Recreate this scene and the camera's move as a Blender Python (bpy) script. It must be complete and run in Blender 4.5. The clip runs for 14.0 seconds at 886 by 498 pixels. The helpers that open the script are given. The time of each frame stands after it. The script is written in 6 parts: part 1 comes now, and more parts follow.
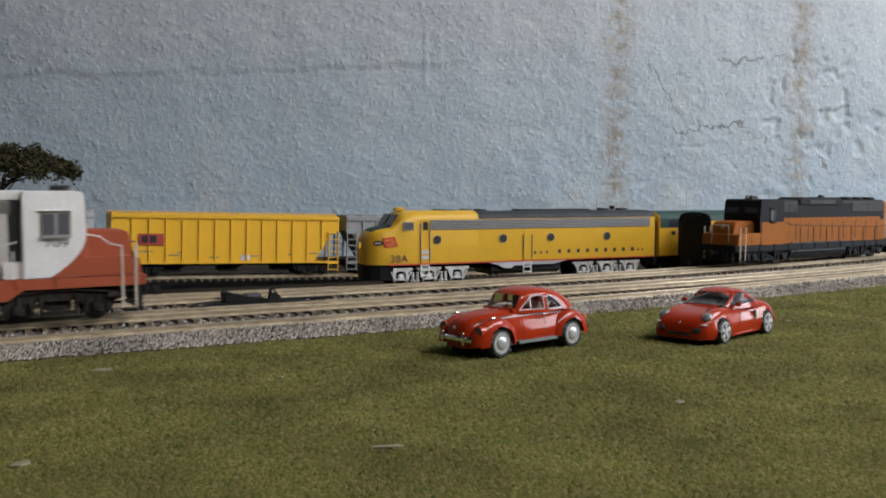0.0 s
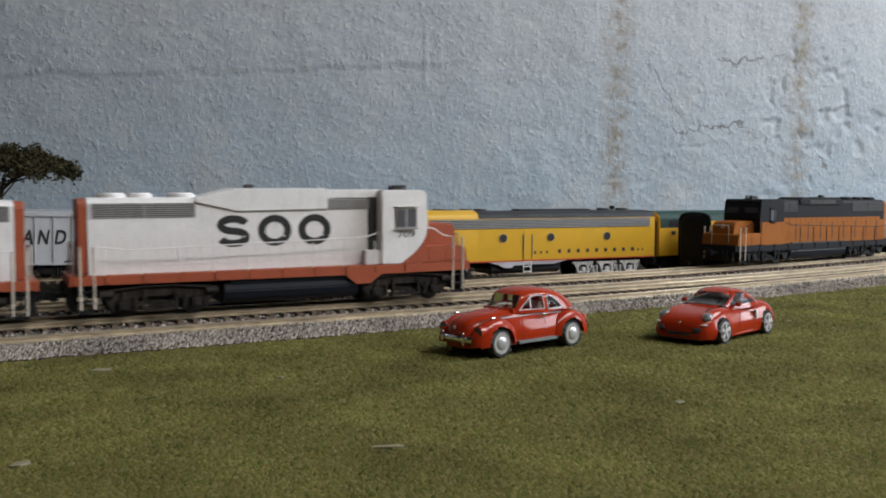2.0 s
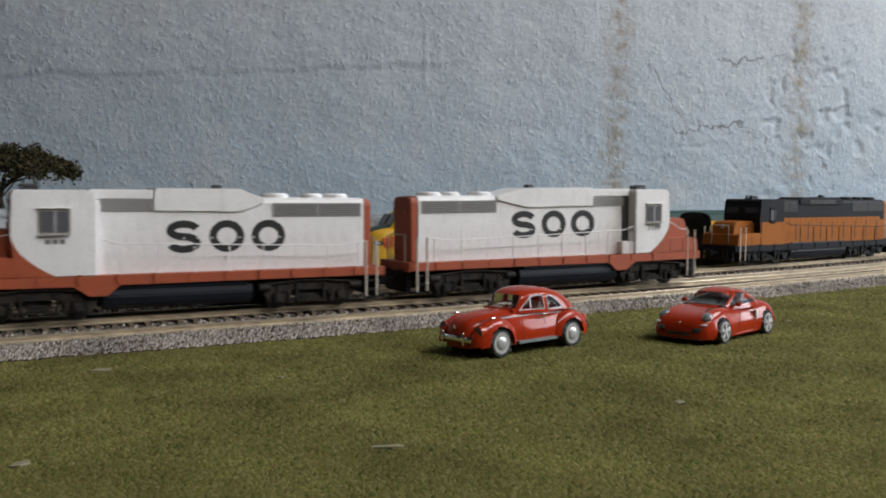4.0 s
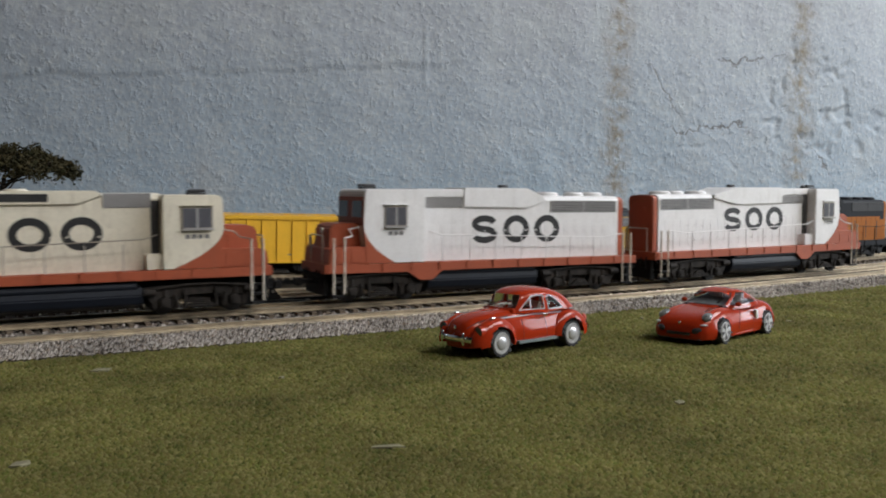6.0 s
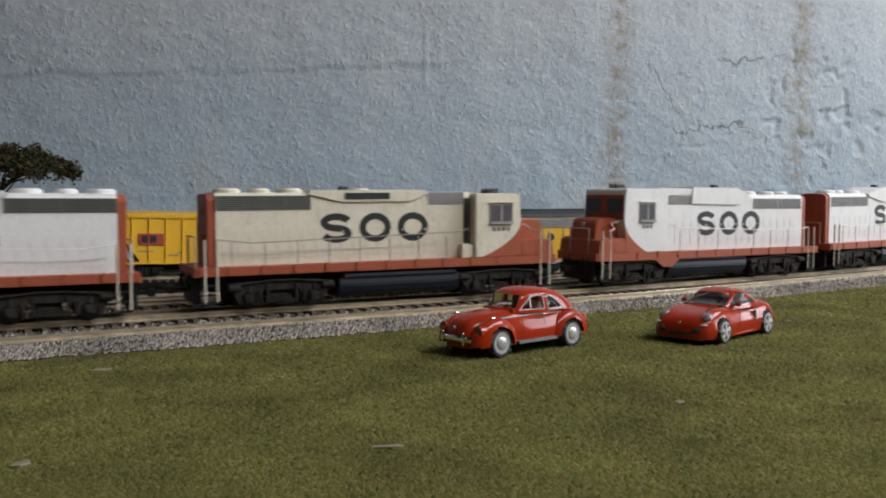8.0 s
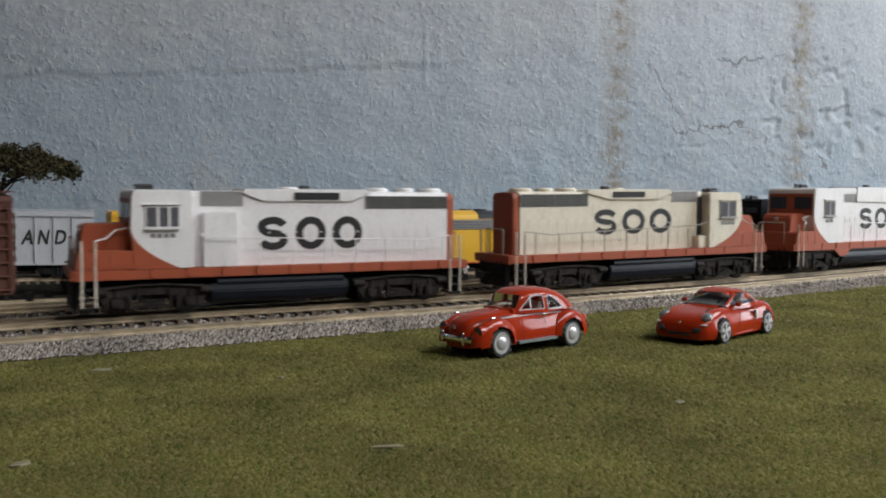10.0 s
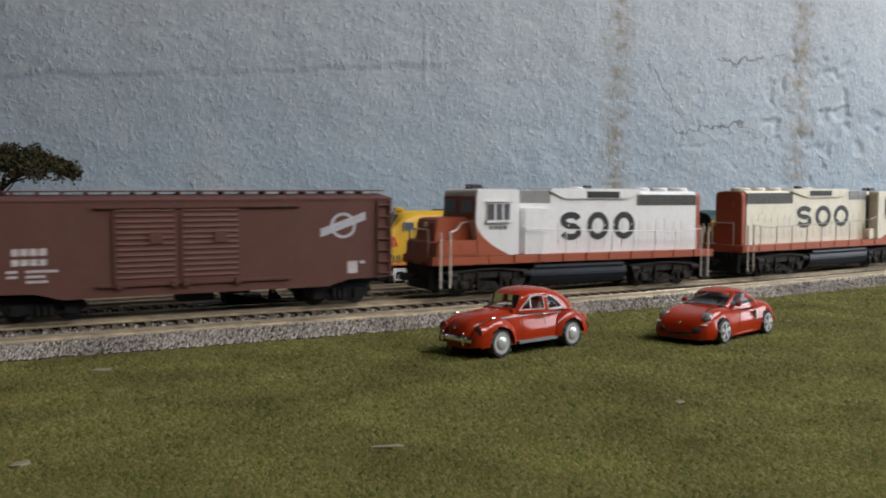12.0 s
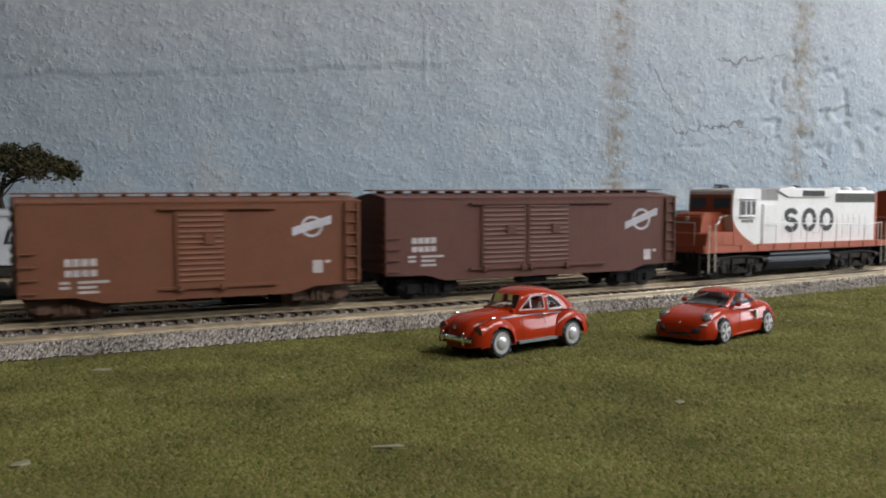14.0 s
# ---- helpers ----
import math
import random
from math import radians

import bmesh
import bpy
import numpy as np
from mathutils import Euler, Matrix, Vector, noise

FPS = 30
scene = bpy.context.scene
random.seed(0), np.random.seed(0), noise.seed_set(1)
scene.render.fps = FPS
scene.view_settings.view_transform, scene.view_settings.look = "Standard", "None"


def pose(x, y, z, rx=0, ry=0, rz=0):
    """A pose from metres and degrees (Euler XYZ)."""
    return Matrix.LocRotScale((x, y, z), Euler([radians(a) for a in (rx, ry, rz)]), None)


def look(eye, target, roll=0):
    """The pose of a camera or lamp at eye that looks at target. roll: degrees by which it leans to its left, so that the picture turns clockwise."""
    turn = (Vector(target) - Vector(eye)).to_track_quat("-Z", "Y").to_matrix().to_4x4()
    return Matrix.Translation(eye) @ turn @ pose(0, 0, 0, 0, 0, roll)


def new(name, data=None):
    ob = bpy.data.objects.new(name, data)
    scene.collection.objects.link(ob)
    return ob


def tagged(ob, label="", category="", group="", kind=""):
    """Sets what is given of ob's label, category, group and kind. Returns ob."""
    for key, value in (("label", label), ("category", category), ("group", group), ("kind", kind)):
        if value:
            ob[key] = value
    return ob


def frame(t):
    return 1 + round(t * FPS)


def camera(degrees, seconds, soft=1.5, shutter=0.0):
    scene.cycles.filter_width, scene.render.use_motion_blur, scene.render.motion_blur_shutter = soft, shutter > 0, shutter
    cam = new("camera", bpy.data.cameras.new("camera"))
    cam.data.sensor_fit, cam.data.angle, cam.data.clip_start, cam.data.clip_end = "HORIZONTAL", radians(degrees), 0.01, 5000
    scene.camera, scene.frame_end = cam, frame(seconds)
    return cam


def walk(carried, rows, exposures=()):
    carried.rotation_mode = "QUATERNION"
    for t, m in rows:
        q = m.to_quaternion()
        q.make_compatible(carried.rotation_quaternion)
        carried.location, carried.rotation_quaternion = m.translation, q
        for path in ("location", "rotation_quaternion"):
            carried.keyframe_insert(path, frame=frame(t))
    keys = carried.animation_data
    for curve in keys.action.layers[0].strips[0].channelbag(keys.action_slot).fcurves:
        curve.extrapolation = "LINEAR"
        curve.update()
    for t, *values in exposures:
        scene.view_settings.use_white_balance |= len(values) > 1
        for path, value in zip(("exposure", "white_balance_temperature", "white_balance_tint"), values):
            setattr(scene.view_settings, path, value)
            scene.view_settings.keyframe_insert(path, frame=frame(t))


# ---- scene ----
# camera: stands still on the layout, lens a little above the train roofs' middle
cam = camera(50.93, 14.0, soft=1.9, shutter=0.6)
EYE = pose(0, 0, 0.0596, 90 - 3.6655, 0, 0) @ pose(0, 0, 0, 0, 0, 0.169)
walk(cam, [(0.0, EYE), (14.0, EYE)], exposures=[(0.0, 0.06), (1.5, 0.02), (3.0, -0.02), (8.0, -0.07), (11.0, -0.04), (12.5, 0.0), (14.0, 0.06)])

# ---------------------------------------------------------------- light
world = bpy.data.worlds.new("world")
scene.world = world
world.use_nodes = True
wn = world.node_tree
sky = wn.nodes.new("ShaderNodeTexSky")
sky.sky_type, sky.sun_disc = "NISHITA", False
sky.sun_elevation, sky.sun_rotation = radians(35), radians(90)
wn.links.new(sky.outputs[0], wn.nodes["Background"].inputs[0])
wn.nodes["Background"].inputs[1].default_value = 0.08


def area_lamp(name, m, size_x, size_y, watts, colour):
    d = bpy.data.lights.new(name, "AREA")
    d.shape, d.size, d.size_y, d.energy, d.color = "RECTANGLE", size_x, size_y, watts, colour
    ob = new(name, d)
    ob.matrix_world = m
    return ob


area_lamp("window_daylight", look((2.6, 0.75, 0.75), (0.3, 0.8, 0.0)), 1.3, 0.85, 41, (0.88, 0.94, 1.0))
area_lamp("unseen_overhead_light", look((1.35, 0.62, 1.29), (1.0, 0.75, 0)), 1.2, 0.3, 26, (0.90, 0.95, 1.0))
# no visible source: front fill added to brighten the near train sides
area_lamp("unseen_overhead_light", look((0.95, -0.44, 1.29), (0.32, 0.35, 0)), 1.2, 0.3, 25.5, (1.0, 0.95, 0.90))

# ---------------------------------------------------------------- materials


def material(name, colour, rough=0.6, metal=0.0, grain=0.06, scale=300.0, bump=0.15, spec=0.5, coarse=40.0, dirt_or_shade=0.0, dirt_or_shade_colour=(0.1, 0.08, 0.06), coat=0.0):
    """A painted or bare surface: two scales of variation in tone, fine relief, optional grime or painted shade."""
    m = bpy.data.materials.new(name)
    m.use_nodes = True
    nt = m.node_tree
    b = nt.nodes["Principled BSDF"]
    tc = nt.nodes.new("ShaderNodeTexCoord")
    fine = nt.nodes.new("ShaderNodeTexNoise")
    fine.inputs["Scale"].default_value, fine.inputs["Detail"].default_value = scale, 6
    big = nt.nodes.new("ShaderNodeTexNoise")
    big.inputs["Scale"].default_value, big.inputs["Detail"].default_value = coarse, 4
    for n in (fine, big):
        nt.links.new(tc.outputs["Object"], n.inputs["Vector"])
    both = nt.nodes.new("ShaderNodeMath")
    both.operation = "MULTIPLY_ADD"
    nt.links.new(fine.outputs["Fac"], both.inputs[0])
    both.inputs[1].default_value = 0.5
    half = nt.nodes.new("ShaderNodeMath")
    half.operation = "MULTIPLY"
    nt.links.new(big.outputs["Fac"], half.inputs[0])
    half.inputs[1].default_value = 0.5
    nt.links.new(half.outputs[0], both.inputs[2])
    ramp = nt.nodes.new("ShaderNodeMapRange")
    ramp.inputs["From Min"].default_value, ramp.inputs["From Max"].default_value = 0.3, 0.7
    ramp.inputs["To Min"].default_value, ramp.inputs["To Max"].default_value = 1 - grain * 2, 1 + grain * 2
    nt.links.new(both.outputs[0], ramp.inputs["Value"])
    mul = nt.nodes.new("ShaderNodeVectorMath")
    mul.operation = "SCALE"
    mul.inputs[0].default_value = colour
    nt.links.new(ramp.outputs[0], mul.inputs["Scale"])
    out = mul.outputs[0]
    if dirt_or_shade:
        d = nt.nodes.new("ShaderNodeTexNoise")
        d.inputs["Scale"].default_value, d.inputs["Detail"].default_value, d.inputs["Roughness"].default_value = coarse * 2.2, 8, 0.7
        st = nt.nodes.new("ShaderNodeMapping")
        st.inputs["Scale"].default_value = (1.6, 1.0, 0.45)
        nt.links.new(tc.outputs["Object"], st.inputs[0])
        nt.links.new(st.outputs[0], d.inputs["Vector"])
        dr = nt.nodes.new("ShaderNodeMapRange")
        dr.inputs["From Min"].default_value, dr.inputs["From Max"].default_value = 0.5, 0.75
        dr.inputs["To Max"].default_value = dirt_or_shade
        nt.links.new(d.outputs["Fac"], dr.inputs["Value"])
        mix = nt.nodes.new("ShaderNodeMix")
        mix.data_type = "RGBA"
        mix.inputs[7].default_value = (*dirt_or_shade_colour, 1)
        nt.links.new(dr.outputs[0], mix.inputs[0])
        nt.links.new(out, mix.inputs[6])
        out = mix.outputs[2]
    nt.links.new(out, b.inputs["Base Color"])
    b.inputs["Roughness"].default_value, b.inputs["Metallic"].default_value = rough, metal
    b.inputs["Specular IOR Level"].default_value = spec
    b.inputs["Coat Weight"].default_value = coat
    if bump:
        bp = nt.nodes.new("ShaderNodeBump")
        bp.inputs["Strength"].default_value, bp.inputs["Distance"].default_value = bump, 0.0004
        nt.links.new(fine.outputs["Fac"], bp.inputs["Height"])
        nt.links.new(bp.outputs[0], b.inputs["Normal"])
    return m


def glass(name, colour=(0.9, 0.95, 0.95), rough=0.05):
    m = bpy.data.materials.new(name)
    m.use_nodes = True
    b = m.node_tree.nodes["Principled BSDF"]
    b.inputs["Base Color"].default_value = (*colour, 1)
    b.inputs["Transmission Weight"].default_value, b.inputs["Roughness"].default_value = 1.0, rough
    b.inputs["IOR"].default_value = 1.1
    return m


def plaster():
    """Lumpy painted concrete: pale blue paint with grey-white patches, rusty bleeding in places."""
    m = bpy.data.materials.new("painted_concrete")
    m.use_nodes = True
    nt = m.node_tree
    b = nt.nodes["Principled BSDF"]
    tc = nt.nodes.new("ShaderNodeTexCoord")

    def noise_node(scale, detail=5, rough=0.6):
        n = nt.nodes.new("ShaderNodeTexNoise")
        n.inputs["Scale"].default_value, n.inputs["Detail"].default_value, n.inputs["Roughness"].default_value = scale, detail, rough
        nt.links.new(tc.outputs["Object"], n.inputs["Vector"])
        return n

    def ramp(src, a, c):
        r = nt.nodes.new("ShaderNodeMapRange")
        r.inputs["From Min"].default_value, r.inputs["From Max"].default_value = a, c
        nt.links.new(src, r.inputs["Value"])
        return r.outputs[0]

    def mixed(f, a, c):
        x = nt.nodes.new("ShaderNodeMix")
        x.data_type = "RGBA"
        nt.links.new(f, x.inputs[0])
        for i, v in ((6, a), (7, c)):
            if isinstance(v, tuple):
                x.inputs[i].default_value = (*v, 1)
            else:
                nt.links.new(v, x.inputs[i])
        return x.outputs[2]

    sep = nt.nodes.new("ShaderNodeSeparateXYZ")
    nt.links.new(tc.outputs["Object"], sep.inputs[0])
    # the paint is bluer towards the foot of the wall, greyer above
    up = nt.nodes.new("ShaderNodeMath")
    up.operation = "MULTIPLY_ADD"
    nt.links.new(noise_node(4.0).outputs["Fac"], up.inputs[0])
    up.inputs[1].default_value = 0.25
    nt.links.new(sep.outputs[2], up.inputs[2])
    col = mixed(ramp(up.outputs[0], 0.16, 0.46), (0.25, 0.318, 0.375), (0.27, 0.285, 0.31))
    col = mixed(ramp(noise_node(9, 6, 0.7).outputs["Fac"], 0.5, 0.7), col, (0.32, 0.345, 0.36))
    col = mixed(ramp(noise_node(160, 4).outputs["Fac"], 0.45, 0.8), col, (0.38, 0.39, 0.40))
    # brown seepage down two cracks
    stain = None
    for x0, width in ((0.262, 0.03), (0.58, 0.035)):
        dx = nt.nodes.new("ShaderNodeMath")
        dx.operation = "SUBTRACT"
        nt.links.new(sep.outputs[0], dx.inputs[0])
        dx.inputs[1].default_value = x0
        wob = nt.nodes.new("ShaderNodeMath")
        wob.operation = "MULTIPLY_ADD"
        nt.links.new(noise_node(14).outputs["Fac"], wob.inputs[0])
        wob.inputs[1].default_value = 0.06
        wob.inputs[2].default_value = -0.03
        add = nt.nodes.new("ShaderNodeMath")
        nt.links.new(dx.outputs[0], add.inputs[0])
        nt.links.new(wob.outputs[0], add.inputs[1])
        ab = nt.nodes.new("ShaderNodeMath")
        ab.operation = "ABSOLUTE"
        nt.links.new(add.outputs[0], ab.inputs[0])
        near = nt.nodes.new("ShaderNodeMapRange")
        near.inputs["From Min"].default_value, near.inputs["From Max"].default_value = 0, width
        near.inputs["To Min"].default_value, near.inputs["To Max"].default_value = 1, 0
        nt.links.new(ab.outputs[0], near.inputs["Value"])
        f = nt.nodes.new("ShaderNodeMath")
        f.operation = "MULTIPLY"
        nt.links.new(near.outputs[0], f.inputs[0])
        nt.links.new(ramp(noise_node(45, 6, 0.7).outputs["Fac"], 0.40, 0.62), f.inputs[1])
        stain = f.outputs[0]
        col = mixed(stain, col, (0.17, 0.135, 0.085))
    # fine cracks wandering across the paint
    cracks = None
    for z0, slope, x0, x1 in ((0.165, 0.05, 0.33, 0.50), (0.22, -0.9, 0.30, 0.37), (0.12, -1.1, 0.56, 0.66), (0.27, 0.1, 0.42, 0.56)):
        line = nt.nodes.new("ShaderNodeMath")
        line.operation = "MULTIPLY_ADD"
        nt.links.new(sep.outputs[0], line.inputs[0])
        line.inputs[1].default_value = -slope
        line.inputs[2].default_value = slope * (x0 + x1) / 2 - z0
        total = sep.outputs[2]
        for term, gain in ((line.outputs[0], 1.0), (noise_node(9, 2).outputs["Fac"], 0.10), (noise_node(70, 3).outputs["Fac"], 0.035)):
            ma = nt.nodes.new("ShaderNodeMath")
            ma.operation = "MULTIPLY_ADD"
            nt.links.new(term, ma.inputs[0])
            ma.inputs[1].default_value = gain
            nt.links.new(total, ma.inputs[2])
            total = ma.outputs[0]
        off = nt.nodes.new("ShaderNodeMath")
        off.operation = "SUBTRACT"
        nt.links.new(total, off.inputs[0])
        off.inputs[1].default_value = 0.0675
        ab = nt.nodes.new("ShaderNodeMath")
        ab.operation = "ABSOLUTE"
        nt.links.new(off.outputs[0], ab.inputs[0])
        near = ramp(ab.outputs[0], 0.0026, 0.0006)
        for g in (ramp(sep.outputs[0], x0, x0 + 0.03), ramp(sep.outputs[0], x1, x1 - 0.03), ramp(noise_node(40, 3).outputs["Fac"], 0.36, 0.48)):
            f = nt.nodes.new("ShaderNodeMath")
            f.operation = "MULTIPLY"
            nt.links.new(near, f.inputs[0])
            nt.links.new(g, f.inputs[1])
            near = f.outputs[0]
        if cracks is None:
            cracks = near
        else:
            mx = nt.nodes.new("ShaderNodeMath")
            mx.operation = "MAXIMUM"
            nt.links.new(cracks, mx.inputs[0])
            nt.links.new(near, mx.inputs[1])
            cracks = mx.outputs[0]
    col = mixed(cracks, col, (0.14, 0.14, 0.14))
    nt.links.new(col, b.inputs["Base Color"])
    b.inputs["Roughness"].default_value = 0.55
    h1, h2 = noise_node(170, 5, 0.55), noise_node(55, 4, 0.5)
    hs = nt.nodes.new("ShaderNodeMath")
    hs.operation = "MULTIPLY_ADD"
    nt.links.new(h2.outputs["Fac"], hs.inputs[0])
    hs.inputs[1].default_value = 1.2
    crag = nt.nodes.new("ShaderNodeMath")
    crag.operation = "MULTIPLY_ADD"
    nt.links.new(ramp(noise_node(85, 5, 0.6).outputs["Fac"], 0.54, 0.70), crag.inputs[0])
    crag.inputs[1].default_value = 0.9
    nt.links.new(h1.outputs["Fac"], crag.inputs[2])
    nt.links.new(crag.outputs[0], hs.inputs[2])
    bp = nt.nodes.new("ShaderNodeBump")
    bp.inputs["Strength"].default_value, bp.inputs["Distance"].default_value = 0.45, 0.0022
    sunk = nt.nodes.new("ShaderNodeMath")
    sunk.operation = "MULTIPLY_ADD"
    nt.links.new(cracks, sunk.inputs[0])
    sunk.inputs[1].default_value = -1.5
    nt.links.new(hs.outputs[0], sunk.inputs[2])
    nt.links.new(sunk.outputs[0], bp.inputs["Height"])
    nt.links.new(bp.outputs[0], b.inputs["Normal"])
    return m


M_WALL = plaster()
M_GRASS = material("grass_mat", (0.095, 0.090, 0.022), 0.95, grain=0.12, scale=700, coarse=22, bump=0.3, spec=0.1)
M_BALLAST = material("grey_ballast", (0.075, 0.062, 0.052), 0.9, grain=0.4, scale=700, coarse=300, bump=0.6)
# near-black tone carries the shade lying under the yard wagons
M_YARD = material("shaded_yard_ground", (0.035, 0.029, 0.022), 0.95, grain=0.4, scale=500, coarse=30, bump=0.6, spec=0.03)
M_RAIL = material("weathered_rail_web", (0.37, 0.30, 0.205), 0.55, 0.1, grain=0.25, scale=200, coarse=60)
M_TIE = material("tie_plastic", (0.13, 0.098, 0.068), 0.8, grain=0.25, scale=400, coarse=200)
M_WHITE = material("white_paint", (0.74, 0.73, 0.735), 0.45, grain=0.04, scale=900, coarse=90, bump=0.05, dirt_or_shade=0.22, dirt_or_shade_colour=(0.30, 0.26, 0.23))
M_CREAM = material("aged_cream_paint", (0.68, 0.63, 0.52), 0.5, grain=0.05, scale=900, coarse=90, bump=0.05, dirt_or_shade=0.35, dirt_or_shade_colour=(0.25, 0.19, 0.13))
M_RED = material("oxide_red_paint", (0.33, 0.072, 0.030), 0.5, grain=0.06, scale=900, coarse=90, bump=0.05, dirt_or_shade=0.15)
M_BLACK = material("black_plastic", (0.010, 0.010, 0.011), 0.6, grain=0.2, scale=600, coarse=120, spec=0.2, dirt_or_shade=0.3, dirt_or_shade_colour=(0.03, 0.022, 0.016))
M_TANK = material("blue_black_tank", (0.008, 0.011, 0.018), 0.5, spec=0.3, grain=0.15, scale=600, coarse=90)
M_DARK = material("dark_grey_grille", (0.05, 0.05, 0.053), 0.6, grain=0.15, scale=700, spec=0.3)
M_GREY = material("grey_louvre", (0.33, 0.32, 0.32), 0.5, grain=0.06, scale=700)
M_PLATE = material("dull_red_plate", (0.34, 0.045, 0.035), 0.5, grain=0.1, bump=0)
# plain hopper's grey, dimmed to stand for the shade behind the diesel
M_HGREY2 = material("shade_dimmed_grey_paint", (0.24, 0.245, 0.25), 0.6, grain=0.1, scale=900, coarse=80, bump=0.04, dirt_or_shade=0.4)
M_GRAB = material("worn_grab_paint", (0.50, 0.45, 0.38), 0.5, grain=0.15, scale=700)
M_SLAT = material("dusty_grille_slats", (0.15, 0.15, 0.14), 0.6, grain=0.15, scale=700, spec=0.3)
M_LETTER = material("black_lettering", (0.02, 0.02, 0.022), 0.5, grain=0.1, scale=900, bump=0)
M_WINDOW = material("dark_glazing", (0.03, 0.03, 0.04), 0.08, grain=0.02, bump=0, coat=0.5)
M_WINDOW2 = material("grey_glazing", (0.095, 0.095, 0.11), 0.3, grain=0.1, bump=0, spec=0.4)
M_STEEL = material("worn_steel", (0.42, 0.38, 0.33), 0.4, 0.6, grain=0.15)
M_TRUCK = material("grimy_truck_plastic", (0.020, 0.017, 0.015), 0.7, grain=0.3, scale=500, coarse=150, spec=0.2, dirt_or_shade=0.7, dirt_or_shade_colour=(0.07, 0.052, 0.04))
M_HUB = material("satin_hubcap", (0.55, 0.55, 0.56), 0.3, 0.5, grain=0.04, bump=0)
M_HEAD = material("bright_rail_head", (0.66, 0.57, 0.43), 0.3, 0.7, grain=0.15, scale=150, coarse=40)
M_WHEEL = material("dark_wheel_steel", (0.05, 0.047, 0.045), 0.5, 0.5, grain=0.2)
M_RUST = material("rusty_wheels", (0.10, 0.055, 0.035), 0.75, grain=0.3, scale=600)
M_BOX1 = material("maroon_brown_paint", (0.112, 0.046, 0.036), 0.6, spec=0.3, grain=0.06, scale=900, coarse=70, bump=0.05, dirt_or_shade=0.30)
M_BOX2 = material("red_brown_paint", (0.160, 0.062, 0.033), 0.6, spec=0.3, grain=0.07, scale=900, coarse=70, bump=0.05, dirt_or_shade=0.35)
M_DECAL = material("white_decal", (0.47, 0.46, 0.50), 0.5, grain=0.25, scale=1500, bump=0)
M_YEL = material("orange_yellow_paint", (0.76, 0.42, 0.028), 0.42, grain=0.04, scale=900, coarse=80, bump=0.04, dirt_or_shade=0.06)
M_YELP = material("armour_yellow_paint", (0.68, 0.39, 0.028), 0.4, grain=0.04, scale=900, coarse=80, bump=0.04, dirt_or_shade=0.05)
M_ROOFG = material("dark_grey_roof", (0.036, 0.039, 0.044), 0.6, grain=0.2, scale=600, spec=0.2)
M_GREEN = material("dark_green_paint", (0.022, 0.055, 0.048), 0.6, spec=0.2, grain=0.1, scale=600)
M_SILVER = material("silver_paint", (0.80, 0.80, 0.79), 0.4, 0.1, grain=0.12, scale=500)
M_HGREY = material("light_grey_paint", (0.42, 0.43, 0.45), 0.5, grain=0.05, scale=900, coarse=80, bump=0.04, dirt_or_shade=0.15)
M_ORANGE = material("burnt_orange_paint", (0.30, 0.098, 0.014), 0.6, spec=0.15, grain=0.05, scale=900, coarse=80, bump=0.04, dirt_or_shade=0.1)
M_LOCOBLK = material("soft_black_paint", (0.011, 0.012, 0.015), 0.6, spec=0.15, grain=0.1, scale=700)
M_EMBLEM = material("emblem_red", (0.55, 0.07, 0.04), 0.5, grain=0.08, bump=0)
M_CAR = material("gloss_red_enamel", (0.315, 0.027, 0.007), 0.16, grain=0.05, scale=900, coarse=60, bump=0.0, spec=0.22)
# dark mottling stands in for shaded gaps between the truck's parts
M_GAPSILVER = material("shade_mottled_silver_truck", (0.72, 0.72, 0.72), 0.4, 0.1, grain=0.2, scale=900, coarse=180, dirt_or_shade=1.0, dirt_or_shade_colour=(0.03, 0.03, 0.032))
M_FADED = material("faded_print", (0.44, 0.40, 0.40), 0.6, grain=0.3, scale=1500, bump=0)
M_FADED2 = material("worn_dark_print", (0.16, 0.155, 0.16), 0.6, grain=0.3, scale=1500, bump=0)
M_CHROME = material("chrome", (0.8, 0.8, 0.8), 0.15, 1.0, grain=0.03, bump=0)
M_RUBBER = material("black_rubber", (0.02, 0.02, 0.02), 0.75, grain=0.15, scale=500)
M_BARK = material("twig_bark", (0.06, 0.045, 0.03), 0.9, grain=0.3, scale=300)
# unseen room and floor surfaces are kept dark to cut bounced light
M_ROOM = material("dark_room_plaster", (0.07, 0.068, 0.065), 0.8, grain=0.04, scale=60, coarse=3)
M_WOOD = material("layout_timber", (0.30, 0.20, 0.11), 0.6, grain=0.15, scale=60, coarse=9)
M_FLOOR = material("concrete_floor", (0.06, 0.058, 0.055), 0.7, grain=0.12, scale=60, coarse=4)

# ---------------------------------------------------------------- mesh helpers (millimetres)
MM = Matrix.Scale(0.001, 4)
STRETCH = 1.016
MM_TRAIN = Matrix.Diagonal((0.001 * STRETCH, 0.001, 0.000957, 1))


def link(name, bm, mat, smooth=False):
    bm.transform(MM)
    bmesh.ops.recalc_face_normals(bm, faces=bm.faces)
    me = bpy.data.meshes.new(name)
    bm.to_mesh(me)
    bm.free()
    for m in mat if isinstance(mat, (list, tuple)) else [mat]:
        me.materials.append(m)
    if smooth:
        for p in me.polygons:
            p.use_smooth = True
        me.set_sharp_from_angle(angle=radians(38))
    return new(name, me)


def part(name, bm, mat, parent, label="", smooth=False):
    ob = link(name, bm, mat, smooth)
    ob.parent = parent
    if label:
        tagged(ob, label)
    return ob


def thing(name, label, category, group=""):
    return tagged(new(name), label, category, group)


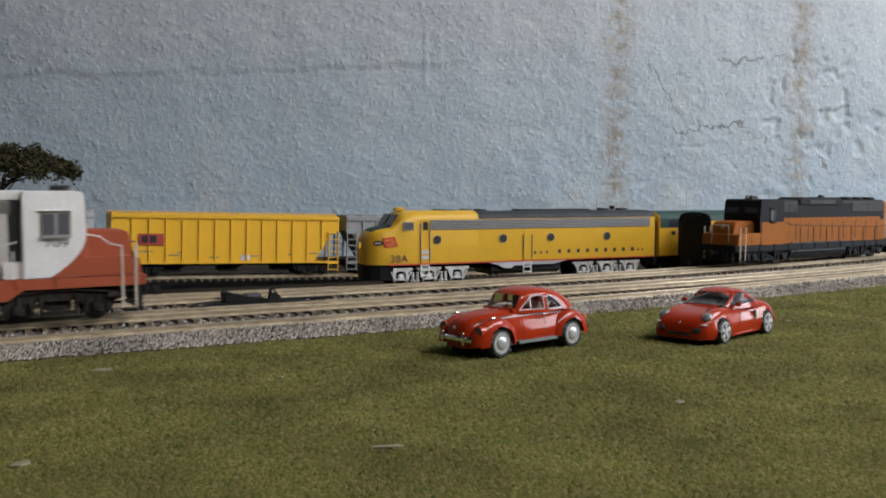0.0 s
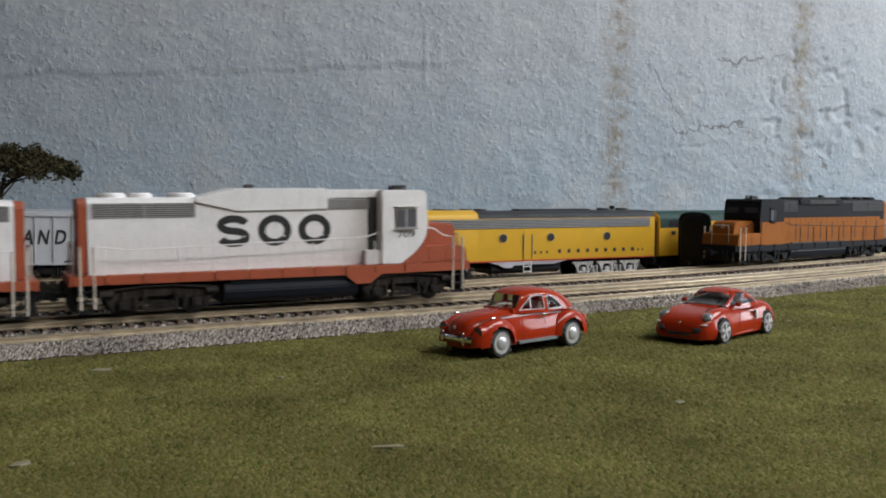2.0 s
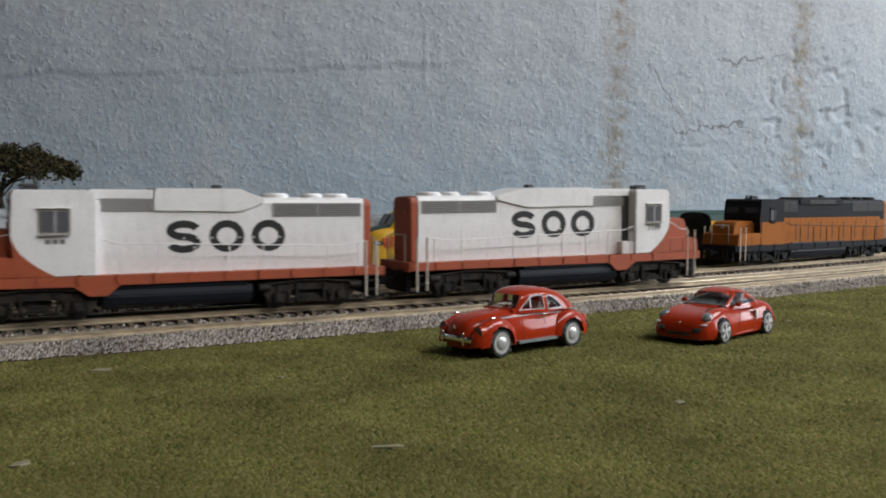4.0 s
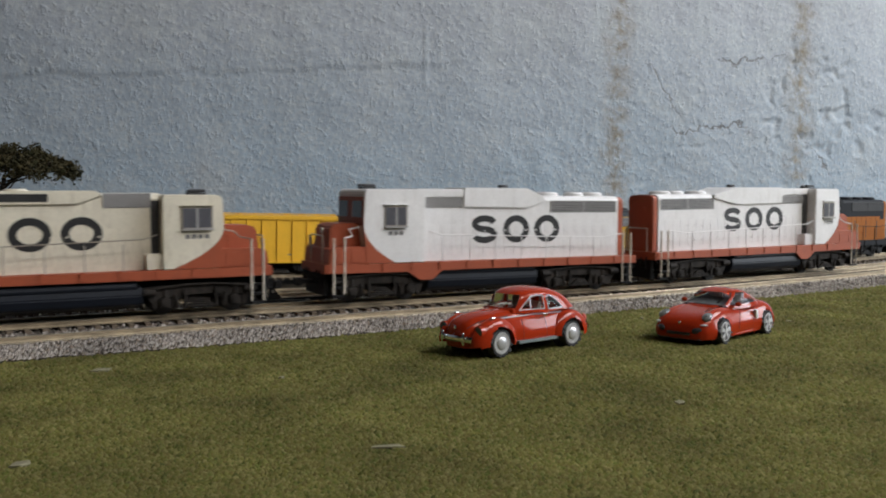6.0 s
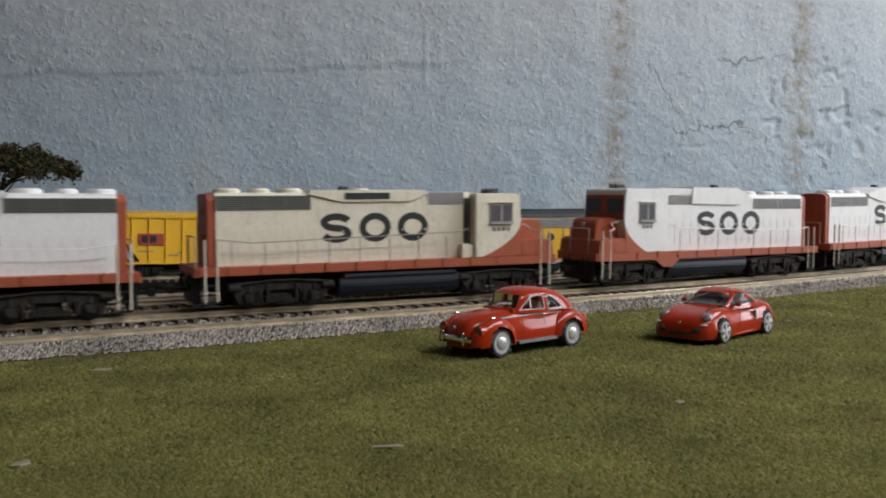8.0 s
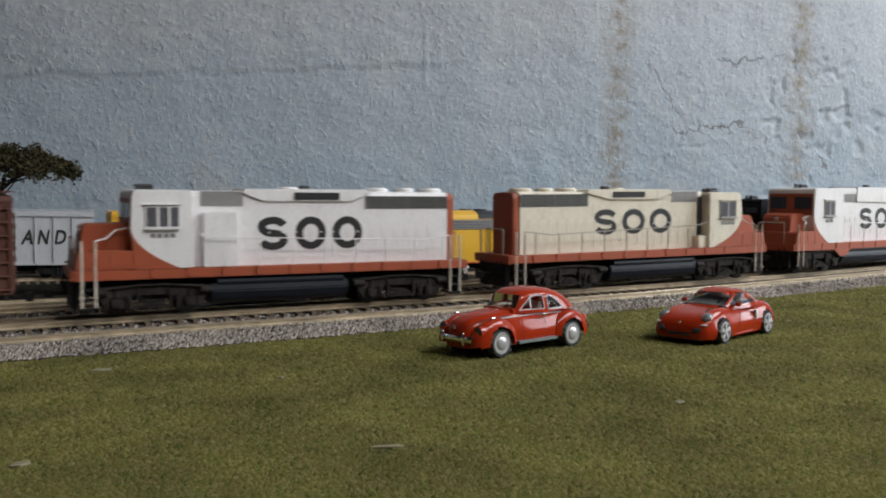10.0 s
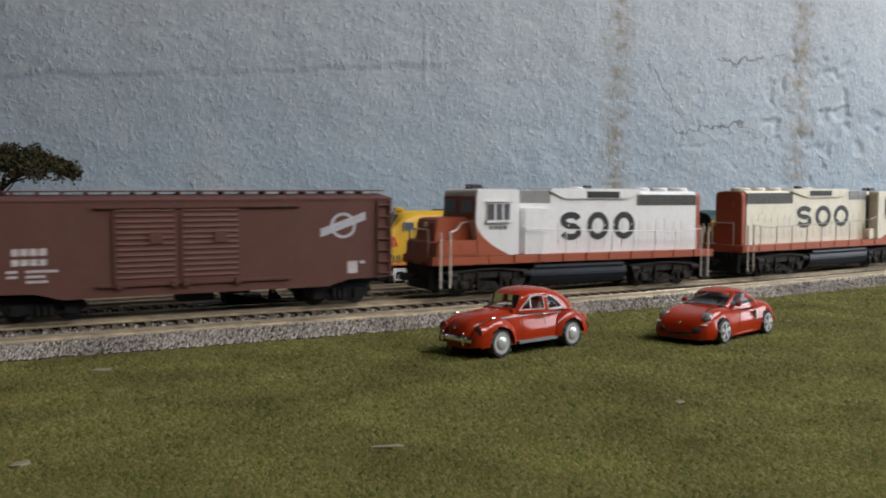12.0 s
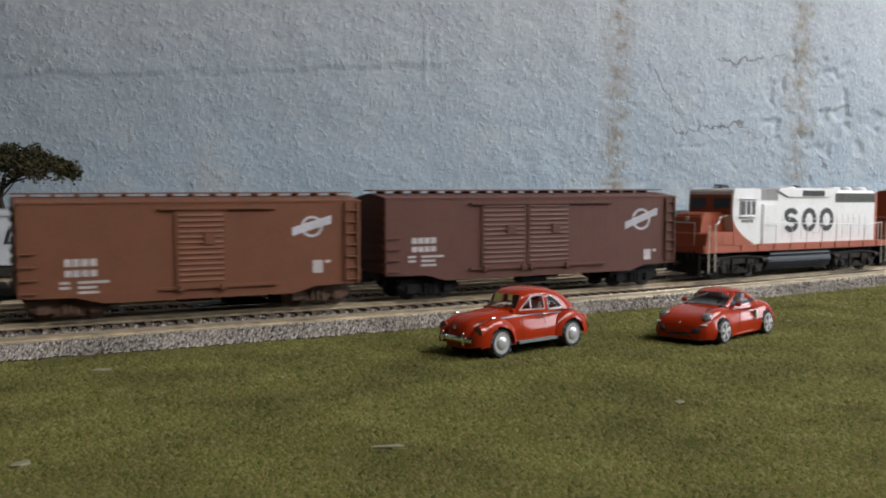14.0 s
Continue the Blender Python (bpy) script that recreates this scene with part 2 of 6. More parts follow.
def box(x0, x1, y0, y1, z0, z1, bevel=0.0, bm=None):
    b = bmesh.new()
    bmesh.ops.create_cube(b, size=1)
    b.transform(Matrix.Translation(((x0 + x1) / 2, (y0 + y1) / 2, (z0 + z1) / 2)) @ Matrix.Diagonal((x1 - x0, y1 - y0, z1 - z0, 1)))
    if bevel:
        bmesh.ops.bevel(b, geom=b.edges[:], offset=bevel, segments=2, affect="EDGES", clamp_overlap=True)
    return join(bm, b)


def join(bm, b):
    if bm is None:
        return b
    me = bpy.data.meshes.new("tmp")
    b.to_mesh(me)
    b.free()
    bm.from_mesh(me)
    bpy.data.meshes.remove(me)
    return bm


def prism(outline, y0, y1, bevel=0.0, bm=None):
    """A plate with an outline in x and z, from y0 to y1."""
    b = bmesh.new()
    v0 = [b.verts.new((x, y0, z)) for x, z in outline]
    v1 = [b.verts.new((x, y1, z)) for x, z in outline]
    b.faces.new(v0)
    b.faces.new(v1[::-1])
    n = len(outline)
    for i in range(n):
        b.faces.new((v0[i], v1[i], v1[(i + 1) % n], v0[(i + 1) % n]))
    if bevel:
        bmesh.ops.bevel(b, geom=b.edges[:], offset=bevel, segments=2, affect="EDGES", clamp_overlap=True)
    return join(bm, b)


def section(outline, x0, x1, bevel=0.0, bm=None):
    """A bar with an outline in y and z, from x0 to x1."""
    b = prism(outline, x0, x1, bevel)
    b.transform(Matrix(((0, 1, 0, 0), (1, 0, 0, 0), (0, 0, 1, 0), (0, 0, 0, 1))))
    return join(bm, b)


def disc(x, y, z, r, depth, axis="y", seg=20, bm=None, r2=None):
    b = bmesh.new()
    bmesh.ops.create_cone(b, cap_ends=True, segments=seg, radius1=r, radius2=r if r2 is None else r2, depth=depth)
    turn = {"y": pose(0, 0, 0, 90), "x": pose(0, 0, 0, 0, 90), "z": Matrix()}[axis]
    b.transform(Matrix.Translation((x, y, z)) @ turn)
    return join(bm, b)


def tube(points, r, bm=None, seg=6):
    for a, c in zip(points, points[1:]):
        a, c = Vector(a), Vector(c)
        d = c - a
        b = bmesh.new()
        bmesh.ops.create_cone(b, cap_ends=True, segments=seg, radius1=r, radius2=r, depth=d.length)
        b.transform(Matrix.Translation((a + c) / 2) @ d.to_track_quat("Z", "Y").to_matrix().to_4x4())
        bm = join(bm, b)
    return bm


def lettering(words, x, y, z, height, width, mat, parent, side, name="lettering", bold=0.0, slant=0.0):
    """Raised letters on a side wall; side -1 faces -y, +1 faces +y. x is the middle of the words."""
    cu = bpy.data.curves.new("words", "FONT")
    cu.body, cu.size, cu.align_x, cu.extrude = words, 1.0, "CENTER", 0.0
    cu.resolution_u, cu.offset, cu.shear = 3, bold, slant
    ob = new("words", cu)
    me = bpy.data.meshes.new_from_object(ob.evaluated_get(bpy.context.evaluated_depsgraph_get()))
    bpy.data.objects.remove(ob)
    bpy.data.curves.remove(cu)
    b = bmesh.new()
    b.from_mesh(me)
    bpy.data.meshes.remove(me)
    xs, ys = [v.co.x for v in b.verts], [v.co.y for v in b.verts]
    sx, sy = width / (max(xs) - min(xs)), height / (max(ys) - min(ys))
    cx, cy = (max(xs) + min(xs)) / 2, min(ys)
    for v in b.verts:
        v.co = (x - side * (v.co.x - cx) * sx, y + side * 0.12, z + (v.co.y - cy) * sy)
    return part(name, b, mat, parent)


# ---------------------------------------------------------------- the tracks' plan (metres)
S_IN, S_OUT = -0.20, 0.40


def bend(s):
    s = min(max(s, S_IN), S_OUT)
    return radians(26.96) + 0.2063 * s + 1.3136 * s * s - 2.0932 * s ** 3


def grade(s):
    return 0.0062 + 0.0047 * min(max(s, -0.4), 0.5)


STEP = 0.005
PLAN = {0: (0.0, 0.4768)}
for i in range(1, 330):
    for sign in (1, -1):
        x, y = PLAN[(i - 1) * sign]
        a = bend((i - 0.5) * sign * STEP)
        PLAN[i * sign] = (x + sign * math.cos(a) * STEP, y + sign * math.sin(a) * STEP)


def on_track(s, aside=0.0):
    """Place on the main line's middle at s, moved aside towards the viewer, and the heading."""
    i = math.floor(s / STEP)
    f = s / STEP - i
    (x0, y0), (x1, y1) = PLAN[i], PLAN[i + 1]
    a = bend(s)
    return x0 + (x1 - x0) * f + math.sin(a) * aside, y0 + (y1 - y0) * f - math.cos(a) * aside, a


def vehicle_pose(s, half_base, aside=0.0, turn=0):
    """A vehicle's pose with its two bogies on the track."""
    x0, y0, _ = on_track(s - half_base, aside)
    x1, y1, _ = on_track(s + half_base, aside)
    z0, z1 = grade(s - half_base), grade(s + half_base)
    rise = math.degrees(math.atan2(z1 - z0, 2 * half_base))
    return pose((x0 + x1) / 2, (y0 + y1) / 2, (z0 + z1) / 2, 0, 0, math.degrees(math.atan2(y1 - y0, x1 - x0))) @ pose(0, 0, 0, 0, -rise, turn)

# ---------------------------------------------------------------- room


def structure(name, bm, mat, label, category):
    return tagged(link(name, bm, mat), label, category, "", "structure")


WALL_AT = pose(0, 1.24, -0.0114, 0, 0, 19.8)


def room():
    x0, x1, z0, z1 = -2600, 2800, -1100, 1320
    # finer where the layout stands before it, lumpy like rough-cast concrete
    xs = [x0 + 50 * i for i in range(36)] + [-800 + 3.4 * i for i in range(530)] + [1002 + 50 * i for i in range(1, 36)] + [x1]
    zs = [z0 + 50 * i for i in range(20)] + [-100 + 3.4 * i for i in range(158)] + [440 + 60 * i for i in range(15)] + [z1]

    def relief(x, z):
        p = Vector((x, 3.1, z))
        h = noise.noise(p / 150) * 3 + noise.noise(p / 55) * 1.3
        # trowelled lumps, sparser where the coat was rubbed smooth
        worn = 0.55 + 0.45 * noise.noise(Vector((x / 120, 5.0, z / 80)))
        rough = min(1.25, max(0.8, 1.0 + x / 1400)) * worn
        q = Vector((x * 0.8, 3.1, z * 1.15))
        h += rough * (max(-0.15, noise.noise(q / 21)) * 1.5 + max(-0.1, noise.noise(q / 11 + Vector((7, 0, 2)))) * 1.15)
        h += 0.8 * max(0.0, noise.noise(Vector((x / 60, 9.0, z / 14))) - 0.25)
        # an old form-board step and a drip run down from it
        step = 236 + x * 0.072 + noise.noise(p / 60) * 6
        h += (-1.6 if z > step else 0) * max(0.0, min(1.0, (60 - x) / 120)) * (1 if x < 60 else 0)
        if abs(x + 25) < 2.2 and 205 < z < 285:
            h -= 1.3
        # spalled patches with ragged rims
        wx, wz = x + 14 * noise.noise(Vector((x / 24, 2.0, z / 24))), z + 12 * noise.noise(Vector((x / 20, 6.0, z / 20)))
        spall = noise.noise(Vector((wx / 34, 8.0, wz / 20))) + 0.45 * noise.noise(Vector((wx / 13, 4.0, wz / 10)))
        zone = max(0.0, 1 - ((x - 640) / 150) ** 2 - ((z - 190) / 150) ** 2) + 0.2 * max(0.0, 1 - ((x - 268) / 50) ** 2 - ((z - 250) / 120) ** 2)
        depth = max(0.0, spall * min(1.0, zone * 1.6) - 0.25)
        h += min(2.8, depth * 24)
        crack = abs(noise.noise(Vector((x / 75, 1.7, z / 55))))
        if crack < 0.014 and x > 80:
            h += 1.2
        return h

    w = bmesh.new()
    grid = [[w.verts.new((x, relief(x, z), z)) for x in xs] for z in zs]
    for a, b in zip(grid, grid[1:]):
        for i in range(len(xs) - 1):
            w.faces.new((a[i], a[i + 1], b[i + 1], b[i]))
    box(x0, x1, 15, 160, z0, z1, bm=w)
    wall = structure("wall_north", w, M_WALL, "rough pale blue painted concrete wall with stains", "wall")
    for p in wall.data.polygons:
        p.use_smooth = True
    wall.matrix_world = WALL_AT
    structure("floor", box(-2700, 3000, -2700, 2700, -1160, -1100), M_FLOOR, "grey concrete basement floor", "floor")
    structure("ceiling", box(-2700, 3000, -2700, 2700, 1320, 1400), M_ROOM, "plain off-white basement ceiling", "ceiling")
    structure("wall_west", box(-2660, -2540, -2600, 1900, -1100, 1320), M_ROOM, "plain plastered side wall", "wall")
    structure("wall_south", box(-2700, 2900, -2700, -2600, -1100, 1320), M_ROOM, "plain plastered wall", "wall")
    e = box(2700, 2800, -2600, 50, -1100, 1320)
    box(2700, 2800, 1450, 2600, -1100, 1320, bm=e)
    box(2700, 2800, 50, 1450, -1100, 250, bm=e)
    box(2700, 2800, 50, 1450, 1200, 1320, bm=e)
    structure("wall_east", e, M_ROOM, "plain plastered wall with a window opening", "wall")
    f = box(2700, 2790, 50, 1450, 250, 300)
    box(2700, 2790, 50, 1450, 1150, 1200, bm=f)
    box(2700, 2790, 50, 100, 300, 1150, bm=f)
    box(2700, 2790, 1400, 1450, 300, 1150, bm=f)
    box(2720, 2770, 730, 770, 300, 1150, bm=f)
    structure("window_1", f, M_ROOM, "white painted basement window frame", "window")


room()

# ---------------------------------------------------------------- layout base and ground


def between(pts, v):
    """Straight-line reading of a short table."""
    for (a, va), (b, vb) in zip(pts, pts[1:]):
        if v <= b:
            f = max(0.0, (v - a) / (b - a))
            return va + (vb - va) * f
    return pts[-1][1]


def ground_height(lat):
    """Height of the scenery over the plan: turf in front, the yard lower behind."""
    return between(((-0.7, -0.026), (-0.26, -0.0205), (-0.17, -0.0152), (-0.092, -0.0142), (-0.068, 0.0), (1, 0.0)), lat)


def turf_edge(s):
    """How far in front of the main line's middle the ballast ends."""
    return between(((-0.4, 0.073), (-0.15, 0.072), (-0.08, 0.069), (0.057, 0.056), (0.21, 0.047), (0.33, 0.043), (0.7, 0.043)), s)


def front_aside(s):
    return between(((-0.4, 0.050), (-0.08, 0.049), (0.096, 0.041), (0.223, 0.034), (0.4, 0.0315), (0.7, 0.0315)), s)


def ribbon(rows):
    """A sheet over rows of (place, place, ...) in metres."""
    b = bmesh.new()
    vs = [[b.verts.new(Vector(p) * 1000) for p in r] for r in rows]
    for a, c in zip(vs, vs[1:]):
        for i in range(len(a) - 1):
            b.faces.new((a[i], a[i + 1], c[i + 1], c[i]))
    return b


S_ALL = [i * 0.01 for i in range(-155, 150)]


def ground():
    lats = (0.75, 0.55, 0.42, 0.33, 0.26, 0.2, 0.15, 0.11, 0.085, 0.04, 0.0, -0.04, -0.068, -0.08, -0.092, -0.12, -0.17, -0.21, -0.26, -0.38, -0.55, -0.7)
    rows = []
    for s in S_ALL:
        row = []
        for lat in lats:
            x, y, _ = on_track(s, lat)
            y = min(y, 1.241 + x * 0.36)
            z = ground_height(lat)
            row.append((x, y, z - 0.0005))
        rows.append(row)
    g = structure("ground", ribbon(rows), [M_GRASS, M_YARD], "olive green turf mat covering the layout table", "ground")
    for p in g.data.polygons:
        p.use_smooth = True
        p.material_index = 1 if (p.index % (len(lats) - 1)) >= 9 else 0
    t = box(-1900, 1900, -720, 560, -70, -45)
    table = thing("layout_table", "timber table carrying the model railway layout", "table")
    part("table_top", t, M_WOOD, table)
    for x in (-1500, 0, 1600):
        for y in (-660, 300):
            part("leg", box(x - 25, x + 25, y - 25, y + 25, -1100, -70, 2), M_WOOD, table)
    part("fascia", box(-1900, 1900, -732, -720, -100, -3, 1), M_WOOD, table)
    table.matrix_world = pose(0, 0.42, 0, 0, 0, 28)


ground()


SUNK = 0.0010


def ballast():
    """A low bank of fine stone under the front tracks."""
    rows = []
    for s in S_ALL:
        e = turf_edge(s)
        gz = grade(s) - 0.0062
        w = front_aside(s) + 0.0098
        prof = ((e + 0.004, -0.002), (e, 0.0008), (max(e - 0.009, w + 0.0006), 0.0034 + gz), (w, 0.0040 + gz), (w - 0.0012, 0.0024 - SUNK + gz), (-0.018, 0.0024 - SUNK + gz), (-0.021, 0.0023 + gz), (-0.064, 0.0022 + gz), (-0.075, -0.004), (-0.095, -0.0155))
        rows.append([(*on_track(s, lat)[:2], z) for lat, z in prof])
    structure("ballast", ribbon(rows), M_BALLAST, "grey stone ballast bank under the tracks", "ballast")
    rnd = random.Random(4)
    verts, faces = [], []
    for _ in range(46000):
        s = rnd.uniform(-0.30, 0.70)
        e = turf_edge(s)
        w = front_aside(s) + 0.0098
        if rnd.random() < 0.6:
            f = rnd.random()
            lat = w + (e + 0.002 - w) * f
            top = max(e - 0.009, w + 0.0006)
            z = 0.0040 + grade(s) - 0.0062 if lat < top else max(0.0, 0.0008 + (e - lat) / max(e - top, 0.001) * (0.0030 + grade(s) - 0.0062))
        else:
            lat = rnd.uniform(-0.064, w - 0.002)
            z = 0.0025 + grade(s) - 0.0062 - (SUNK if lat > -0.019 else 0)
        x, y, a = on_track(s, lat)
        r = rnd.uniform(0.0005, 0.0013)
        k = len(verts)
        for dx, dy, dz in ((1, 0, 0), (-1, 0.2, 0.1), (0.1, 1, 0), (0, -1, -0.1), (0.2, 0.1, 1), (0, 0, -1)):
            verts.append((x + r * dx * rnd.uniform(0.6, 1.3), y + r * dy * rnd.uniform(0.6, 1.3), z + r * dz * rnd.uniform(0.5, 1.0)))
        faces += [(k, k + 2, k + 4), (k + 2, k + 1, k + 4), (k + 1, k + 3, k + 4), (k + 3, k, k + 4), (k + 2, k, k + 5), (k + 1, k + 2, k + 5), (k + 3, k + 1, k + 5), (k, k + 3, k + 5)]
    me = bpy.data.meshes.new("ballast_stones")
    me.from_pydata(verts, [], faces)
    me.materials.append(M_STONE)
    tagged(new("ballast_stones", me), "loose grey and brown ballast stones", "gravel", "", "stuff")


def island_material(name, tones, rough=0.9):
    """Loose pieces whose tone differs from piece to piece."""
    m = bpy.data.materials.new(name)
    m.use_nodes = True
    nt = m.node_tree
    g = nt.nodes.new("ShaderNodeNewGeometry")
    r = nt.nodes.new("ShaderNodeValToRGB")
    r.color_ramp.elements[0].color, r.color_ramp.elements[1].color = (*tones[0], 1), (*tones[-1], 1)
    for i, c in enumerate(tones[1:-1]):
        r.color_ramp.elements.new((i + 1) / (len(tones) - 1)).color = (*c, 1)
    nt.links.new(g.outputs["Random Per Island"], r.inputs[0])
    b = nt.nodes["Principled BSDF"]
    tc, n = nt.nodes.new("ShaderNodeTexCoord"), nt.nodes.new("ShaderNodeTexNoise")
    n.inputs["Scale"].default_value, n.inputs["Detail"].default_value = 28, 5
    nt.links.new(tc.outputs["Object"], n.inputs["Vector"])
    f = nt.nodes.new("ShaderNodeMapRange")
    f.inputs["From Min"].default_value, f.inputs["From Max"].default_value = 0.3, 0.7
    f.inputs["To Min"].default_value, f.inputs["To Max"].default_value = 0.70, 1.30
    nt.links.new(n.outputs["Fac"], f.inputs["Value"])
    v = nt.nodes.new("ShaderNodeVectorMath")
    v.operation = "SCALE"
    nt.links.new(r.outputs[0], v.inputs[0])
    nt.links.new(f.outputs[0], v.inputs["Scale"])
    nt.links.new(v.outputs[0], b.inputs["Base Color"])
    b.inputs["Roughness"].default_value, b.inputs["Specular IOR Level"].default_value = rough, 0.2
    return m


M_STONE = island_material("ballast_stone", [(0.08, 0.068, 0.06), (0.22, 0.195, 0.175), (0.36, 0.33, 0.30), (0.17, 0.13, 0.10)])
M_BLADE = island_material("turf_tuft", [(0.056, 0.061, 0.015), (0.115, 0.109, 0.025), (0.164, 0.143, 0.055), (0.079, 0.093, 0.019), (0.126, 0.107, 0.033), (0.092, 0.079, 0.025)], 1.0)
ballast()


def turf():
    """Short flock fibres over the mat, thickest near the viewer."""
    rnd = random.Random(9)
    verts, faces = [], []
    for _ in range(170000):
        d = 0.14 * math.exp(rnd.random() * 1.55)
        x, y = rnd.uniform(-0.53, 0.53) * d, d
        s = (x * math.cos(0.48) + (y - 0.42) * math.sin(0.48)) if y > 0.3 else 0
        if y > 0.24:
            ex, ey, a = on_track(s, turf_edge(s) - rnd.random() * 0.003)
            if (x - ex) * math.sin(a) - (y - ey) * math.cos(a) < 0:
                continue
        z = -0.0005
        r = rnd.uniform(0.0008, 0.0018) * (0.6 + d * 1.2)
        k = len(verts)
        a = rnd.uniform(0, 6.28)
        ca, sa = math.cos(a) * r, math.sin(a) * r
        h = r * rnd.uniform(0.3, 0.75)
        verts += [(x + ca, y + sa, z - 0.00005), (x - sa, y + ca, z - 0.00005), (x - ca * 0.8, y - sa, z - 0.00005), (x - sa * 0.3, y + ca * 0.3, z + h)]
        faces += [(k, k + 1, k + 3), (k + 1, k + 2, k + 3), (k + 2, k, k + 3)]
    me = bpy.data.meshes.new("turf_fibres")
    me.from_pydata(verts, [], faces)
    for p in me.polygons:
        p.use_smooth = True
    me.materials.append(M_BLADE)
    tagged(new("turf_fibres", me), "coarse olive flock turf fibres", "turf", "", "stuff")


turf()


def rail_line(name, aside, s0, s1, label, tie_half=15.5, sunk=0.0):
    """Two rails on cross ties along the main line's curve, moved aside."""
    t = thing(name, label, "track", "tracks of the layout")
    n = int((s1 - s0) / 0.01)
    for off in (0.00825, -0.00825):
        rows, heads = [], []
        for i in range(n + 1):
            s = s0 + (s1 - s0) * i / n
            z = grade(s) - sunk
            rows.append([(*on_track(s, aside(s) + off + w)[:2], z + h) for w, h in
                         ((0.0011, -0.0025), (0.0011, -0.0021), (0.0003, -0.0017), (0.0003, -0.0007), (-0.0003, -0.0007), (-0.0003, -0.0017), (-0.0011, -0.0021), (-0.0011, -0.0025))])
            heads.append([(*on_track(s, aside(s) + off + w)[:2], z + h) for w, h in
                          ((0.0003, -0.00085), (0.0005, -0.0006), (0.0005, -0.0001), (0.0004, 0), (-0.0004, 0), (-0.0005, -0.0001), (-0.0005, -0.0006), (-0.0003, -0.00085))])
        rail = part("rail", ribbon(rows), M_RAIL, t)
        part("rail_head", ribbon(heads), M_HEAD, rail, "bright polished rail head")
    bm = box(-tie_half, tie_half, -1.3, 1.3, -4.2, -2.45, 0.2)
    tie = part("tie", bm, M_TIE, t)
    s, first = s0, True
    while s < s1:
        x, y, a = on_track(s, aside(s))
        m = pose(x, y, grade(s) - sunk, 0, 0, math.degrees(a) + 90)
        if first:
            tie.matrix_basis, first = m, False
        else:
            o = tie.copy()
            scene.collection.objects.link(o)
            o.matrix_basis = m
        s += 0.0068
    return t


rail_line("main_track", lambda s: 0.0, -0.36, 0.62, "nickel rails of the main line on brown ties", 15.5, SUNK)
rail_line("front_track", front_aside, -0.36, 0.62, "empty nickel rails on ballasted brown ties beside the turf", 9.6, SUNK + 0.0006)
rail_line("passing_track", lambda s: -0.047, -0.36, 0.72, "nickel rails with a turnout on brown ties")


def straight_track(name, x, y, heading, z, x0, x1, label, dip=0.0):
    t = thing(name, label, "track", "tracks of the layout")
    m = pose(x, y, z, 0, dip, heading)
    t.matrix_world = m
    for off in (8.25, -8.25):
        b = box(x0, x1, off - 0.45, off + 0.45, -0.7, 0)
        box(x0, x1, off - 0.3, off + 0.3, -2.0, -0.7, bm=b)
        box(x0, x1, off - 1.1, off + 1.1, -2.5, -2.0, bm=b)
        part("rail", b, M_RAIL, t)
    tie = part("tie", box(-1.3, 1.3, -15.5, 15.5, -4.2, -2.45, 0.2), M_TIE, t)
    n = int((x1 - x0) / 6.8)
    for i in range(n):
        o = tie if i == 0 else tie.copy()
        if i:
            scene.collection.objects.link(o)
        o.matrix_basis = pose((x0 + 3 + i * 6.8) / 1000, 0, 0)
    return m


YARD_DROP = 0.003
YARD_A = straight_track("yard_track", -0.0449, 0.6718, 25.5, -0.0071 - YARD_DROP, -330, 620, "yard track under the streamlined diesel")
YARD_B = straight_track("yard_track", -0.098, 0.818, 26.5, -0.0143, -480, 560, "yard track under the hopper wagons", 1.4)
YARD_C = straight_track("yard_track", 0.262, 0.770, 30, -0.0070, -90, 320, "yard track under the passenger coach")

